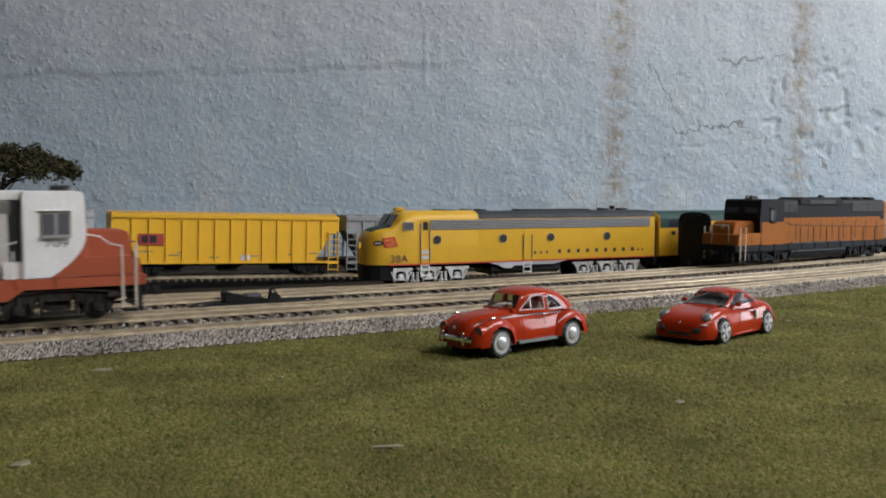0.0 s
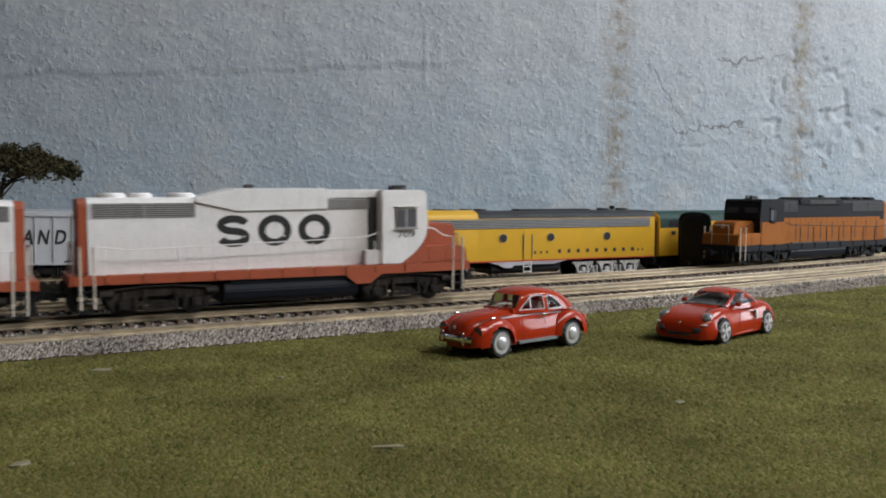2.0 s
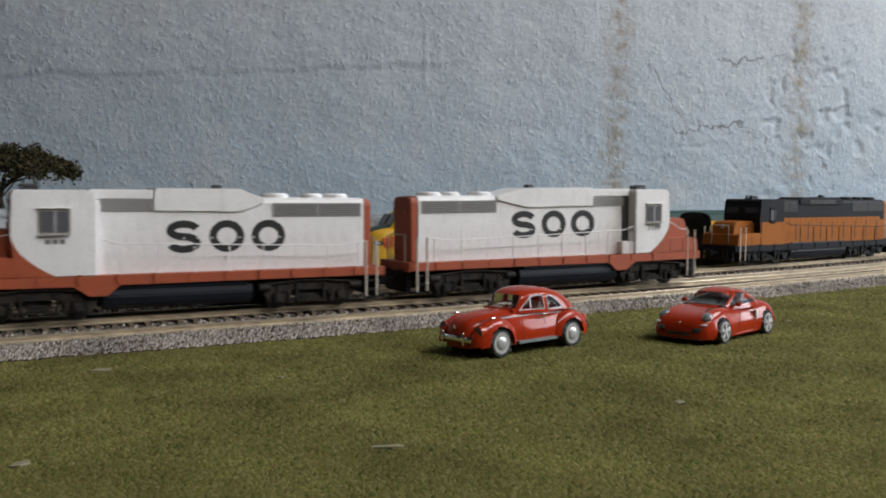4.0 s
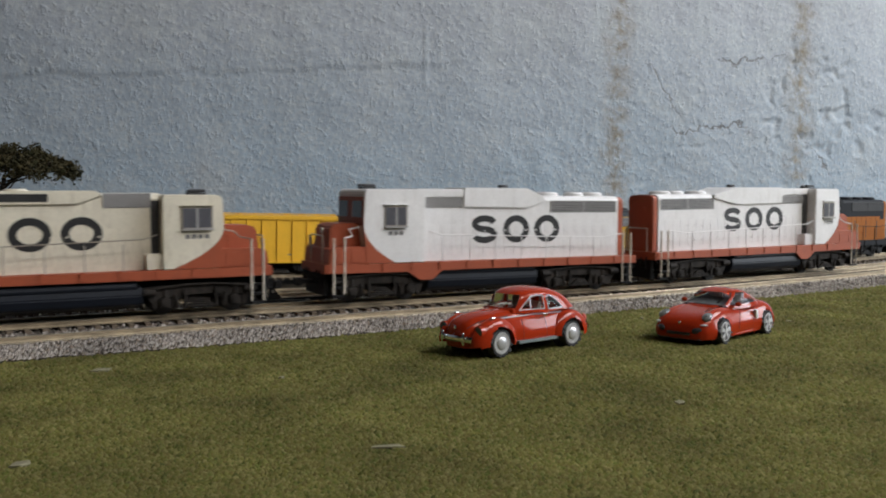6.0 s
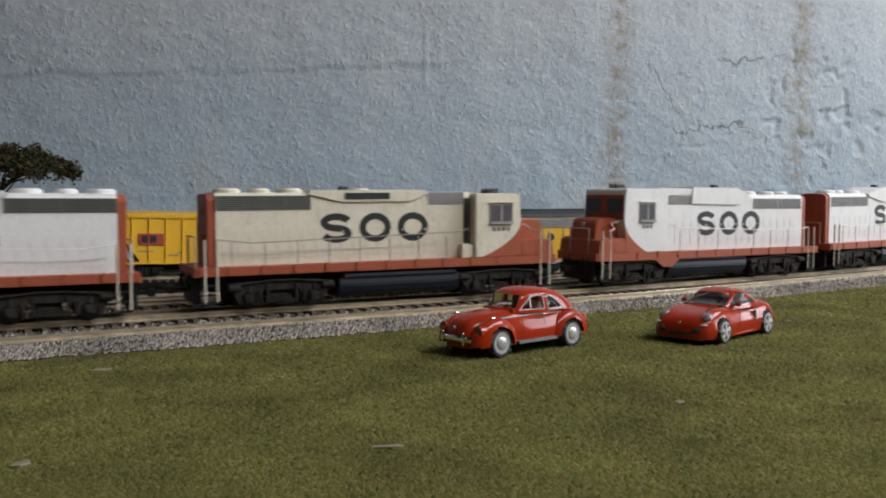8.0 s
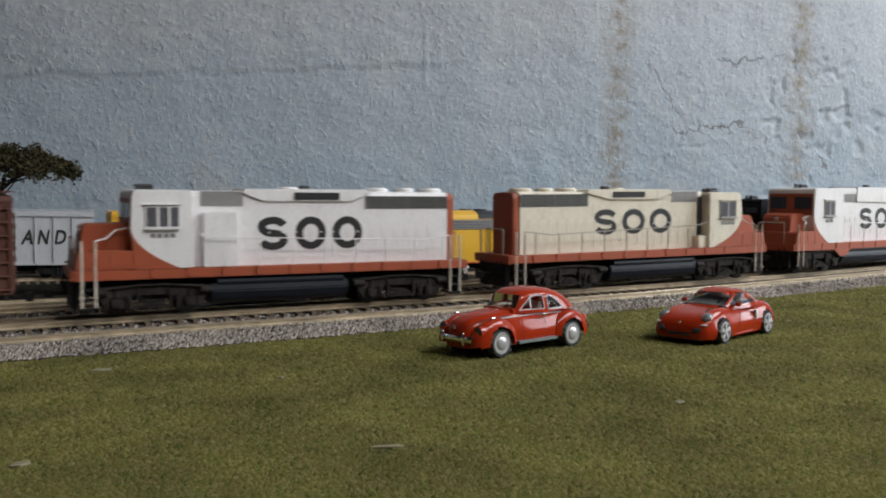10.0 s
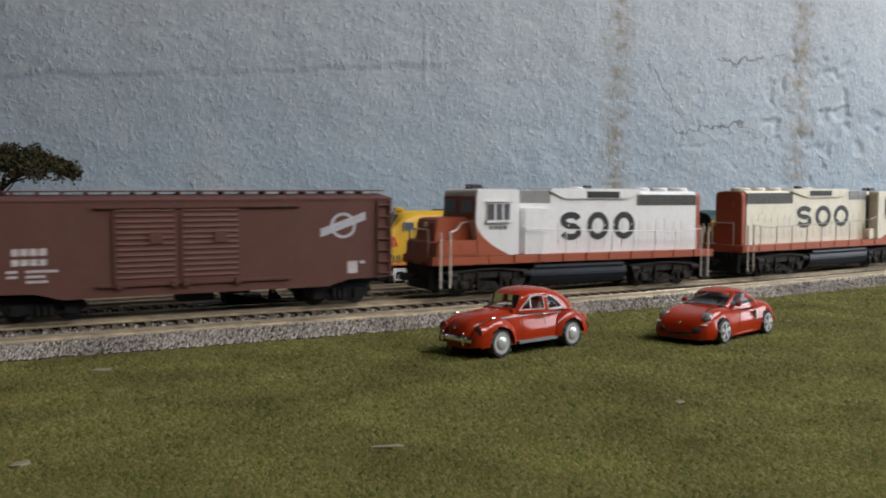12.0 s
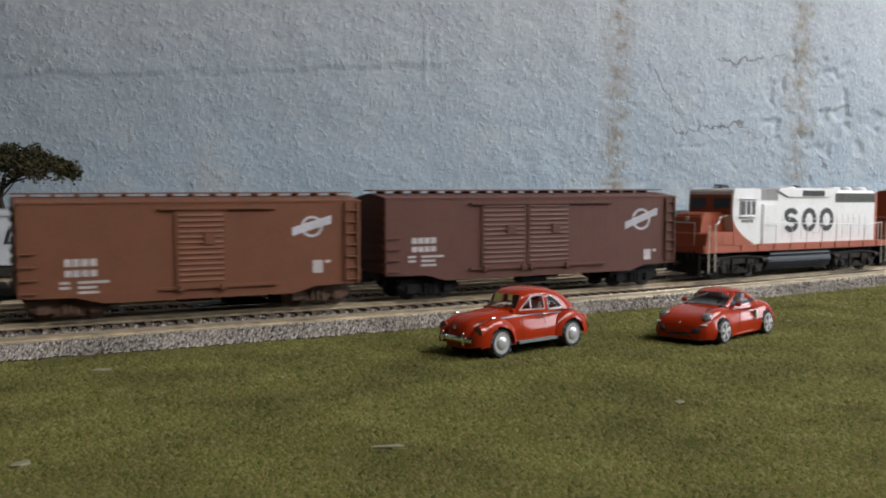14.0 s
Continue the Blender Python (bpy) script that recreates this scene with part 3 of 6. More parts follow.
# ---------------------------------------------------------------- rolling stock


def truck(parent, x, mat, base=28, wheel=10.5, name="truck", frame_y=13.5):
    """A two-axle bogie: sideframes with springs and journals, wheels, bolster."""
    side = bmesh.new()
    hb = base / 2
    for sy in (1, -1):
        y0, y1 = sy * frame_y, sy * (frame_y + 2)
        y0, y1 = min(y0, y1), max(y0, y1)
        prism([(-hb - 7, 6.5), (-hb - 5, 9.5), (-5, 9.0), (-3, 10.5), (3, 10.5), (5, 9.0), (hb + 5, 9.5), (hb + 7, 6.5), (hb + 3, 3.4), (hb - 4, 4.4), (5, 2.2), (-5, 2.2), (-hb + 4, 4.4), (-hb - 3, 3.4)], y0, y1, 0.3, side)
        for dx in (-hb, hb):
            box(dx - 2.6, dx + 2.6, min(y0, sy * (frame_y + 3.2)), max(y1, sy * (frame_y + 3.2)), 3.2, 7.6, 0.4, side)
        for dx in (-2.4, 0, 2.4):
            disc(dx, sy * (frame_y + 2.4), 5.6, 0.95, 4.4, "z", 8, side)
        box(-hb - 6, -hb + 4, y0, y1 + 0.0, 9.2, 10.3, 0.2, side)
        box(hb - 4, hb + 6, y0, y1, 9.2, 10.3, 0.2, side)
        tube([(-hb + 4, sy * (frame_y + 2.3), 9.8), (hb - 4, sy * (frame_y + 2.3), 9.8)], 0.6, side)
    box(-4, 4, -frame_y, frame_y, 5, 11, 0, side)
    side.transform(Matrix.Translation((x, 0, 0)))
    t = part(name, side, mat, parent)
    for dx in (-hb, hb):
        w = bmesh.new()
        for sy in (1, -1):
            disc(x + dx, sy * 8.2, wheel / 2, wheel / 2, 2.4, "y", 24, w)
            disc(x + dx, sy * 9.6, wheel / 2, wheel / 2 * 0.72, 0.5, "y", 20, w)
            disc(x + dx, sy * 10.2, wheel / 2, 1.5, 1.4, "y", 12, w)
        disc(x + dx, 0, wheel / 2, 1.0, 26, "y", 8, w)
        part("wheelset", w, M_WHEEL if mat in (M_BLACK, M_TRUCK) else mat, t)
    return t


def swing_truck(parent, x, mat, base=30, wheel=10.6):
    """A diesel's two-axle truck: arched side frames, leaf springs in swing hangers, brake cylinders."""
    hb = base / 2
    side = box(-5, 5, -13, 13, 5, 12.5)
    for sy in (1, -1):
        y0, y1 = sorted((sy * 13.2, sy * 15.0))
        prism([(-hb - 9.6, 9.2), (-hb - 9.6, 12.0), (-hb - 3, 12.6), (-6, 12.9), (6, 12.9), (hb + 3, 12.6), (hb + 9.6, 12.0), (hb + 9.6, 9.2), (hb + 6.6, 7.8), (hb + 4.6, 3.0), (hb + 3.2, 3.0), (hb + 2.9, 8.2), (hb - 2.9, 8.2), (hb - 3.2, 3.0), (hb - 4.8, 3.2), (hb - 6.6, 9.0), (-hb + 6.6, 9.0), (-hb + 4.8, 3.2), (-hb + 3.2, 3.0), (-hb + 2.9, 8.2), (-hb - 2.9, 8.2), (-hb - 3.2, 3.0), (-hb - 4.6, 3.0), (-hb - 6.6, 7.8)], y0, y1, 0.25, side)
        for dx in (-hb, hb):
            box(dx - 2.4, dx + 2.4, min(sy * 13, sy * 16.4), max(sy * 13, sy * 16.4), 3.4, 7.6, 0.5, side)
            disc(dx, sy * 16.5, 5.4, 1.4, 0.6, "y", 12, side)
            disc(dx, sy * 14.6, 9.4, 1.1, 3.2, "z", 10, side)
            out = 1 if dx > 0 else -1
            disc(dx + out * 6.6, sy * 15.6, 10.2, 1.5, 5.0, "x", 12, side)
            tube([(dx - out * 4.2, sy * 15.2, 9.0), (dx - out * 5.4, sy * 15.2, 3.4)], 0.6, side)
        for k, reach in enumerate((6.8, 5.4, 4.0, 2.6)):
            box(-reach, reach, min(sy * 14.6, sy * 16.2), max(sy * 14.6, sy * 16.2), 3.4 + k * 0.85, 4.05 + k * 0.85, 0.15, side)
        for dx in (-6.6, 6.6):
            box(dx - 0.7, dx + 0.7, min(sy * 14.4, sy * 16.0), max(sy * 14.4, sy * 16.0), 2.8, 11.6, 0.3, side)
        tube([(-hb - 6, sy * 16.0, 11.6), (-6, sy * 16.0, 13.0), (6, sy * 16.0, 13.0), (hb + 6, sy * 16.0, 11.6)], 0.45, side)
    side.transform(Matrix.Translation((x, 0, 0)))
    t = part("truck", side, mat, parent)
    for dx in (-hb, hb):
        w = disc(x + dx, 0, wheel / 2, 1.0, 26, "y", 8)
        for sy in (1, -1):
            disc(x + dx, sy * 8.2, wheel / 2, wheel / 2, 2.4, "y", 24, w)
            disc(x + dx, sy * 9.8, wheel / 2, wheel / 2 * 0.72, 0.9, "y", 20, w)
        part("wheelset", w, M_WHEEL, t)


def coupler(parent, x, sign):
    b = box(min(x, x + sign * 7), max(x, x + sign * 7), -1.3, 1.3, 8.3, 10.3, 0.2)
    box(min(x + sign * 5.5, x + sign * 9), max(x + sign * 5.5, x + sign * 9), -2.6, 2.0, 7.4, 11.2, 0.5, b)
    part("coupler", b, M_BLACK, parent)


def louvre(parent, x0, x1, z0, z1, y, side, mat_slat, mat_back, slats=7, name="louvre"):
    b = box(x0, x1, min(y - side * 0.3, y + side * 0.08), max(y - side * 0.3, y + side * 0.08), z0, z1)
    p = part(name, b, mat_back, parent)
    h = (z1 - z0) / slats
    first = None
    for i in range(slats):
        if first is None:
            first = o = part("slat", box(x0 + 0.3, x1 - 0.3, min(y, y + side * 0.35), max(y, y + side * 0.35), z0 + h * 0.28, z0 + h * 0.72), mat_slat, p)
        else:
            o = first.copy()
            scene.collection.objects.link(o)
        o.location.z = i * h * MM[2][2]
    for x in (x0, (x0 + x1) / 2, x1):
        part("post", box(x - 0.3, x + 0.3, min(y, y + side * 0.4), max(y, y + side * 0.4), z0, z1), mat_slat, p)


MM = MM_TRAIN


def initials(parent, a, b, z0, z1, y, side):
    """Three bold letter shapes, an S and two rings, on a hood side between a and b."""
    h, w = z1 - z0, (b - a) / 3.42
    t = h * 0.225
    y0, y1 = y, y + side * 0.22

    def band(pts, closed):
        n = len(pts)
        bm = bmesh.new()
        ring = []
        for i, (x, z) in enumerate(pts):
            p, q = (pts[i - 1], pts[(i + 1) % n]) if closed else (pts[max(0, i - 1)], pts[min(n - 1, i + 1)])
            d = Vector((q[0] - p[0], q[1] - p[1])).normalized() * t / 2
            ring.append([bm.verts.new((x - d.y * k, yy, z + d.x * k)) for k, yy in ((1, y1), (-1, y1), (-1, y0), (1, y0))])
        for i in range(n if closed else n - 1):
            u, v = ring[i], ring[(i + 1) % n]
            for k in range(4):
                bm.faces.new((u[k], u[(k + 1) % 4], v[(k + 1) % 4], v[k]))
        if not closed:
            bm.faces.new(ring[0])
            bm.faces.new(ring[-1])
        return bm

    for k in range(3):
        cx = w / 2 + k * 1.21 * w
        if k == 0:
            rx, rz = (w * 0.94 - t) / 2, (h - t) / 4
            pts = [(cx + rx * math.cos(radians(g)), z1 - t / 2 - rz + rz * math.sin(radians(g))) for g in range(15, 271, 15)]
            pts += [(cx + rx * math.cos(radians(g)), z0 + t / 2 + rz + rz * math.sin(radians(g))) for g in range(75, -166, -15)]
        else:
            pts = [(cx + (w - t) / 2 * math.cos(radians(g)), (z0 + z1) / 2 + (h - t) / 2 * math.sin(radians(g))) for g in range(0, 360, 12)]
        pts = [(a + x if side < 0 else b - x, z) for x, z in pts]
        part("letter", band(pts, k > 0), M_LETTER, parent)


def road_diesel(name, label, body_mat, d):
    """A four-axle hood diesel in white and red, its cab at +x. d holds its measures in millimetres."""
    t = thing(name, label, "locomotive", "locomotives of the running train")
    L, rear, roof, deck = d["pilot"], d["rear"], d["roof"], d["deck"]
    cr, cf, nf = d["cab"][0], d["cab"][1], d["nose"]
    hw, cw = 10.5, 17.3
    front_end = nf + 5

    def reach(sx):
        return front_end if sx > 0 else L

    red, low_mat = d.get("red", M_RED), d.get("lower", body_mat)
    # long hood with rounded roof edges
    def hood_outline(w, top):
        return [(-w, deck), (-w, top - 2.6), (-w + 0.8, top - 1.0), (-w + 2.6, top - 0.2), (0, top), (w - 2.6, top - 0.2), (w - 0.8, top - 1.0), (w, top - 2.6), (w, deck)]
    part("hood", section(hood_outline(hw, roof), rear + 0.6, cr + 1), body_mat, t)
    end = section(hood_outline(hw - 0.4, roof - 0.5), rear - 3.2, rear + 0.7, 0.5)
    for z in (deck + 12, deck + 24):
        box(rear - 3.7, rear - 3.1, -4, 4, z, z + 3, 0.2, end)
    part("hood_end", end, red, t, "painted hood end with number boards")
    # doors down the hood sides
    for sy in (1, -1):
        x, door = rear + 6, None
        while x < cr - 8:
            if door is None:
                y0, y1 = sorted((sy * hw, sy * (hw + 0.13)))
                b = box(0, 5.7, y0, y1, deck + 3, deck + 19)
                for z in (deck + 6, deck + 15):
                    box(4.6, 5.4, min(sy * hw, sy * (hw + 0.5)), max(sy * hw, sy * (hw + 0.5)), z, z + 0.8, 0, b)
                door = part("hood_door", b, low_mat, t)
                o = door
            else:
                o = door.copy()
                scene.collection.objects.link(o)
            o.location.x = x * STRETCH / 1000
            x += 6.1
    # roof bulge over the dynamic brake
    b0, b1, b2, b3 = d["bulge"]
    bt, bb = d["bulge_z"]
    for_bulge = prism([(b0, roof - 0.6), (b1, bt), (b2, bt), (b3, roof - 0.6), (b3, bb), (b1, bb - 0.5), (b0, roof - 2.5)], -hw - 1.0, hw + 1.0, 0.35)
    if "taper" in d:
        for_bulge.free()
        t0, t1, u0, u1 = d["taper"]
        for_bulge = prism([(t0, roof - 0.9), (t0 + 2, bt), (t1 - 2, bt), (t1, roof - 0.9), (u1, bb), (u0, bb)], -hw - 1.0, hw + 1.0, 0.3)
    part("roof_bulge", for_bulge, body_mat, t)
    if d.get("brow"):
        part("roof_brow", box(b3 - 0.5, cr + 2, -hw - 0.4, hw + 0.4, roof - 1.2, bt - 0.7, 0.5), body_mat, t)
    for sy in (1, -1):
        y = sy * hw
        louvre(t, *d["rear_louvre"], y, sy, d["louvre_mat"], M_DARK)
        if "mid_louvre" in d:
            louvre(t, *d["mid_louvre"], sy * (hw + 1.0), sy, M_DARK, M_LETTER, 4, "brake_grille")
        if "cab_louvre" in d:
            louvre(t, *d["cab_louvre"], y, sy, d.get("intake_mat", M_GREY), d.get("intake_mat", M_GREY), 9, "air_intake")
    for x, r in d["fans"]:
        f = disc(x, 0, roof + 0.3, r, 2.0, "z", 24)
        disc(x, 0, roof + 1.6, r * 0.92, 0.8, "z", 24, f, r * 0.8)
        part("roof_fan", f, body_mat, t)
    part("exhaust", box(b1 + 6, b1 + 10, -2, 2, bt, bt + 1.8, 0.4), M_DARK, t)
    # cab
    rf = d.get("roof_front", cf)
    ctop = d["cab_top"]
    cab_out = [(cr, deck), (cf - 2, deck), (cf + 0.5, deck + 19), (rf, ctop - 2.0), (rf - 0.6, ctop - 0.7), (rf - 2.4, ctop), (cr + 1, ctop), (cr, ctop - 1.0)]
    cab = part("cab", prism(cab_out, -cw, cw, 0.5), body_mat, t)
    front = prism([(cf + 0.35, deck + 19), (cf + 0.75, deck + 19), (rf + 0.3, ctop - 4), (rf - 0.2, ctop - 3.8)], -cw + 1.2, cw - 1.2)
    part("cab_front", front, d.get("front", red), cab, "")
    for y in (-9, 9):
        part("windscreen", prism([(cf + 0.7, deck + 23), (cf + 1.05, deck + 23), (rf + 0.55, ctop - 6), (rf + 0.2, ctop - 6)], y - 6, y + 6), M_WINDOW, cab)
    w0, w1, wz0, wz1 = d["window"]
    for sy in (1, -1):
        y0, y1 = sy * cw, sy * (cw + 0.35)
        part("window_frame", box(w0 - 0.7, w1 + 0.7, min(y0, y1), max(y0, y1), wz0 - 0.7, wz1 + 0.7, 0.15), M_STEEL if d["framed"] else body_mat, cab)
        pane = box(w0, w1, min(y0, sy * (cw + 0.5)), max(y0, sy * (cw + 0.5)), wz0, wz1)
        part("window_pane", pane, M_WINDOW2, cab, "grey side window")
        bars = bmesh.new()
        for f in d["mullions"]:
            x = w0 + (w1 - w0) * f
            box(x - 0.5, x + 0.5, min(y0, sy * (cw + 0.65)), max(y0, sy * (cw + 0.65)), wz0, wz1, 0, bars)
        box(w0 - 0.5, w1 + 0.5, min(y0, sy * (cw + 1.6)), max(y0, sy * (cw + 1.6)), wz0 - 1.2, wz0 - 0.4, 0, bars)
        part("mullion", bars, M_GREY if d["framed"] else body_mat, cab)
        if "number" in d:
            lettering(d["number"], (w0 + w1) / 2, sy * (cw + 0.02), wz0 - 5.2, 3.0, 9.0, M_DARK, cab, sy, "number")
        for i in range(0 if "number" in d else d["digits"]):
            x = (w0 + w1) / 2 - d["digits"] * 1.35 + i * 2.7 + 0.3
            part("number_bar", box(x, x + 2.0, min(y0, sy * (cw + 0.12)), max(y0, sy * (cw + 0.12)), wz0 - 5.0, wz0 - 3.0), M_FADED2, cab)
        # red sweep from the nose down into the sill
        sweep = [(cf - 1.6, deck + 0.2)]
        for i in range(9):
            a = i / 8
            sweep.append((cf + 0.2 + 0.5 * a - d["sweep"] * (1 - a) ** 2.2 * 1.0, deck + 0.2 + 20 * a))
        sweep.append((cf + 0.7, deck + 20))
        part("red_sweep", prism([sweep[0]] + sweep[1:][::1] + [(cf - 1.2, deck + 0.2)], min(y0, sy * (cw + 0.14)), max(y0, sy * (cw + 0.14))), red, cab, "curved painted stripe")
    # short nose
    nz = d["nose_z"]
    nose = prism([(cf - 3, deck), (nf + 1.5, deck), (nf + 0.6, deck + 10), (nf, nz - 2.2), (nf - 2, nz - 0.4), (cf - 1, nz)], -hw, hw, 0.8)
    nose_ob = part("nose", nose, red, t, "")
    part("headlight", disc(nf + 0.2, 0, nz - 4, 1.5, 1.5, "x", 16), M_STEEL, nose_ob)
    for sy in (1, -1):
        part("nose_door", box(cf + 4, cf + 10, min(sy * hw, sy * (hw + 0.2)), max(sy * hw, sy * (hw + 0.2)), deck + 4, nz - 5, 0), red, nose_ob)
    # full-width battery box before the cab, its lid overhanging a little
    bt_box = prism([(cf - 2.1, deck), (nf + 3.4, deck), (nf + 2.6, deck + 7.4), (nf - 1.0, deck + 8.6), (cf - 2.1, deck + 8.6)], -cw + 0.05, cw - 0.05, 0.35)
    part("battery_box", bt_box, red, t)
    for sy in (1, -1):
        y0, y1 = sorted((sy * (cw - 0.1), sy * (cw + 0.15)))
        for x in (cf + 1.0, (cf + nf) / 2 + 1.0):
            part("box_door", box(x, x + (nf - cf) / 2 - 1.6, y0, y1, deck + 1.2, deck + 7.0, 0.1), red, t)
        part("cab_visor", box(w0 - 1.2, w1 + 1.2, min(sy * cw, sy * (cw + 1.2)), max(sy * cw, sy * (cw + 1.2)), wz1 + 1.0, wz1 + 1.6, 0.2), body_mat, cab)
    # horns and marker on the cab roof
    horn = disc(rf - 8, 3, ctop + 1.6, 0.9, 6, "x", 10)
    disc(rf - 7, 0, ctop + 1.9, 0.8, 7, "x", 10, horn)
    box(rf - 11, rf - 4, -2, 5, ctop - 0.2, ctop + 0.9, 0.2, horn)
    part("horn", horn, M_DARK, t)
    # walkway, sill and steps
    fr = box(-L + 1.2, front_end - 1.2, -cw, cw, deck - 1.0, deck, 0)
    for x0, x1 in ((-L, -L + 1.4), (front_end - 1.4, front_end)):
        box(x0, x1, -cw + 0.3, cw - 0.3, deck - 4.4, deck + 0.2, 0.2, fr)
    for sy in (1, -1):
        y0, y1 = sorted((sy * (cw - 1.2), sy * (cw + 0.1)))
        prism([(-L + 1.6, deck), (front_end - 1.6, deck), (front_end - 1.6, deck - 4.4), (d["drop"][1] + 4, deck - 4.4), (d["drop"][1] - 2, deck - 9), (d["drop"][1] - 9, deck - 9), (d["drop"][1] - 14, deck - 4.2), (-L + 1.6, deck - 4.0)] if d["drop"][0] else
              [(-L + 1.6, deck), (front_end - 1.6, deck), (front_end - 1.6, deck - 4.4), (-L + 1.6, deck - 4.0)], y0, y1, 0.15, fr)
        x = -L + 14
        while x < front_end - 22:
            box(x, x + 1.6, min(sy * cw, sy * (cw + 0.55)), max(sy * cw, sy * (cw + 0.55)), deck - 3.4, deck + 0.5, 0, fr)
            x += 15
    part("frame", fr, d.get("frame_mat", red), t)
    for sx in (1, -1):
        e = box(min(sx * (reach(sx) - 3.4), sx * (reach(sx) - 0.6)), max(sx * (reach(sx) - 3.4), sx * (reach(sx) - 0.6)), -cw + 4.6, cw - 4.6, 3, deck - 4.4, 0.4)
        for y in (-10, -6, 6, 10):
            tube([(sx * (reach(sx) - 0.2), y, deck - 3), (sx * (reach(sx) + 1.4), y, deck - 6), (sx * (reach(sx) + 0.6), y, deck - 10)], 0.5, e)
        for sy in (1, -1):
            for k in range(3):
                box(min(sx * (reach(sx) - 9), sx * (reach(sx) - 3.5)), max(sx * (reach(sx) - 9), sx * (reach(sx) - 3.5)), min(sy * (cw - 4), sy * cw), max(sy * (cw - 4), sy * cw), 2.5 + k * 4.4, 3.3 + k * 4.4, 0, e)
        pl = part("pilot", e, M_BLACK, t, "black pilot with steps")
        coupler(t, sx * reach(sx), sx)
        for sy in (1, -1):
            for dx in (4.2, 9.5):
                part("grab_rail", tube([(sx * (reach(sx) - dx), sy * (cw - 0.2), 4), (sx * (reach(sx) - dx), sy * (cw - 0.2), deck + 13)], 0.55), M_GRAB, t, "pale worn grab rail")
        part("end_rail", tube([(sx * (reach(sx) - 2), 8, deck), (sx * (reach(sx) - 2), 8, deck + 14), (sx * (reach(sx) - 2), -8, deck + 14), (sx * (reach(sx) - 2), -8, deck)], 0.4), M_STEEL, t)
    for sy in (1, -1):
        hr = bmesh.new()
        y = sy * (cw - 0.3)
        tube([(-L + 9.5, y, deck + 13), (rear + 16, y, deck + 11), (cr - 8, y, deck + 14), (cr - 2, y, deck + 16)], 0.28, hr)
        x = rear + 6
        while x < cr - 3:
            tube([(x, y, deck), (x, y, deck + 12)], 0.3, hr)
            x += 15
        tube([(front_end - 9.5, y, deck + 13), (nf - 9, y * 0.9, deck + 14), (cf + 6, y * 0.75, nz - 3), (cf + 1, y * 0.8, nz - 2)], 0.32, hr)
        part("hand_rail", hr, d.get("rail_mat", M_STEEL if d["rail_dark"] else body_mat), t)
    # fuel tank
    k0, k1 = d["tank"]
    tk = section([(-15.5, 12.5), (-16.2, 9), (-15, 5), (-11, 2.8), (11, 2.8), (15, 5), (16.2, 9), (15.5, 12.5)], k0, k1, 0.5)
    tank = part("fuel_tank", tk, M_TANK, t, "glossy blue-black fuel tank")
    for sy in (1, -1):
        part("air_tank", disc((k0 + k1) / 2, sy * 14.2, 13.2, 2.1, (k1 - k0) * 0.92, "x", 14), M_TANK, tank)
    part("chassis", box(-L + 8, front_end - 8, -9, 9, 8, deck - 1), M_BLACK, t)
    for x in (-57, 57):
        swing_truck(t, x, d.get("truck", M_TRUCK))
    # the road's initials, cut through by the hand rail's line
    for sy in (1, -1):
        if "words" in d:
            initials(t, *d["words"], *d["words_z"], sy * hw, sy)
        if "lower" in d:
            y0, y1 = sorted((sy * hw, sy * (hw + 0.1)))
            lower = part("lower_panel", box(rear + 0.6, cr, y0, y1, deck, d["lower_z"]), low_mat, t, "orange lower hood side")
            for k in range(9):
                x = cr - 7 - k * 14.0
                part("door_seam", box(x - 0.35, x + 0.35, min(y0, sy * (hw + 0.3)), max(y1, sy * (hw + 0.3)), deck + 2, d["lower_z"] - 0.8), M_LETTER, lower)
            part("cab_panel", box(cr, cf - 1.5, min(sy * cw, sy * (cw + 0.1)), max(sy * cw, sy * (cw + 0.1)), deck, d["lower_z"]), low_mat, cab, "orange lower cab side")
        if "recess" in d:
            x0, x1 = d["recess"]
            y0, y1 = sorted((sy * hw, sy * (hw + 0.35)))
            # raised dark plate paints the shade of the recessed doorway
            part("cab_doorway", box(x0, x1, y0, y1, deck + 7, d["cab_top"] - 2.5, 0.3), M_DARK, cab, "shaded grey cab doorway")
            part("step_box", box(x0 - 3, x1 + 3, min(sy * hw, sy * 15.5), max(sy * hw, sy * 15.5), deck, deck + 7.2, 0.4), body_mat, cab)
    if "side_box" in d:
        x0, x1, z0, z1 = d["side_box"]
        for sy in (1, -1):
            part("equipment_box", box(x0, x1, min(sy * hw, sy * 15), max(sy * hw, sy * 15), deck, z1, 0.4), body_mat, t)
    return t


GP_A = dict(pilot=93, rear=-85.5, roof=52.6, deck=18.4, cab=(44, 67.5), nose=86, nose_z=38.6, bulge=(-41, -22.5, 19, 19.5), bulge_z=(56.6, 46.2), cab_top=55.6, brow=True,
            rear_louvre=(-83, -41, 43.3, 49.9), louvre_mat=M_GREY, cab_louvre=(20, 40, 46, 51), fans=((-74, 6.2), (-62.5, 5.4), (-45, 6.2)), window=(51.5, 61.5, 37, 46), framed=True, mullions=(0.5,), digits=3, sweep=14,
            drop=(True, 40), tank=(-30, 33), words=(-32.0, 21), words_z=(29, 44), rail_dark=False, number="709", recess=(39.5, 44.5))
GP_B = dict(GP_A, digits=3, cab=(35, 66.5), window=(45.5, 56), mullions=(0.48,)) | dict(window=(45.5, 56, 37.5, 46.5), cab_louvre=(12, 32, 46, 51.5), bulge=(-37, -26, 10.5, 11), words=(-46.5, 6.5), words_z=(27, 42), sweep=16)
GP_B.pop("recess"), GP_B.pop("number")
GP_B["nose"] = 81
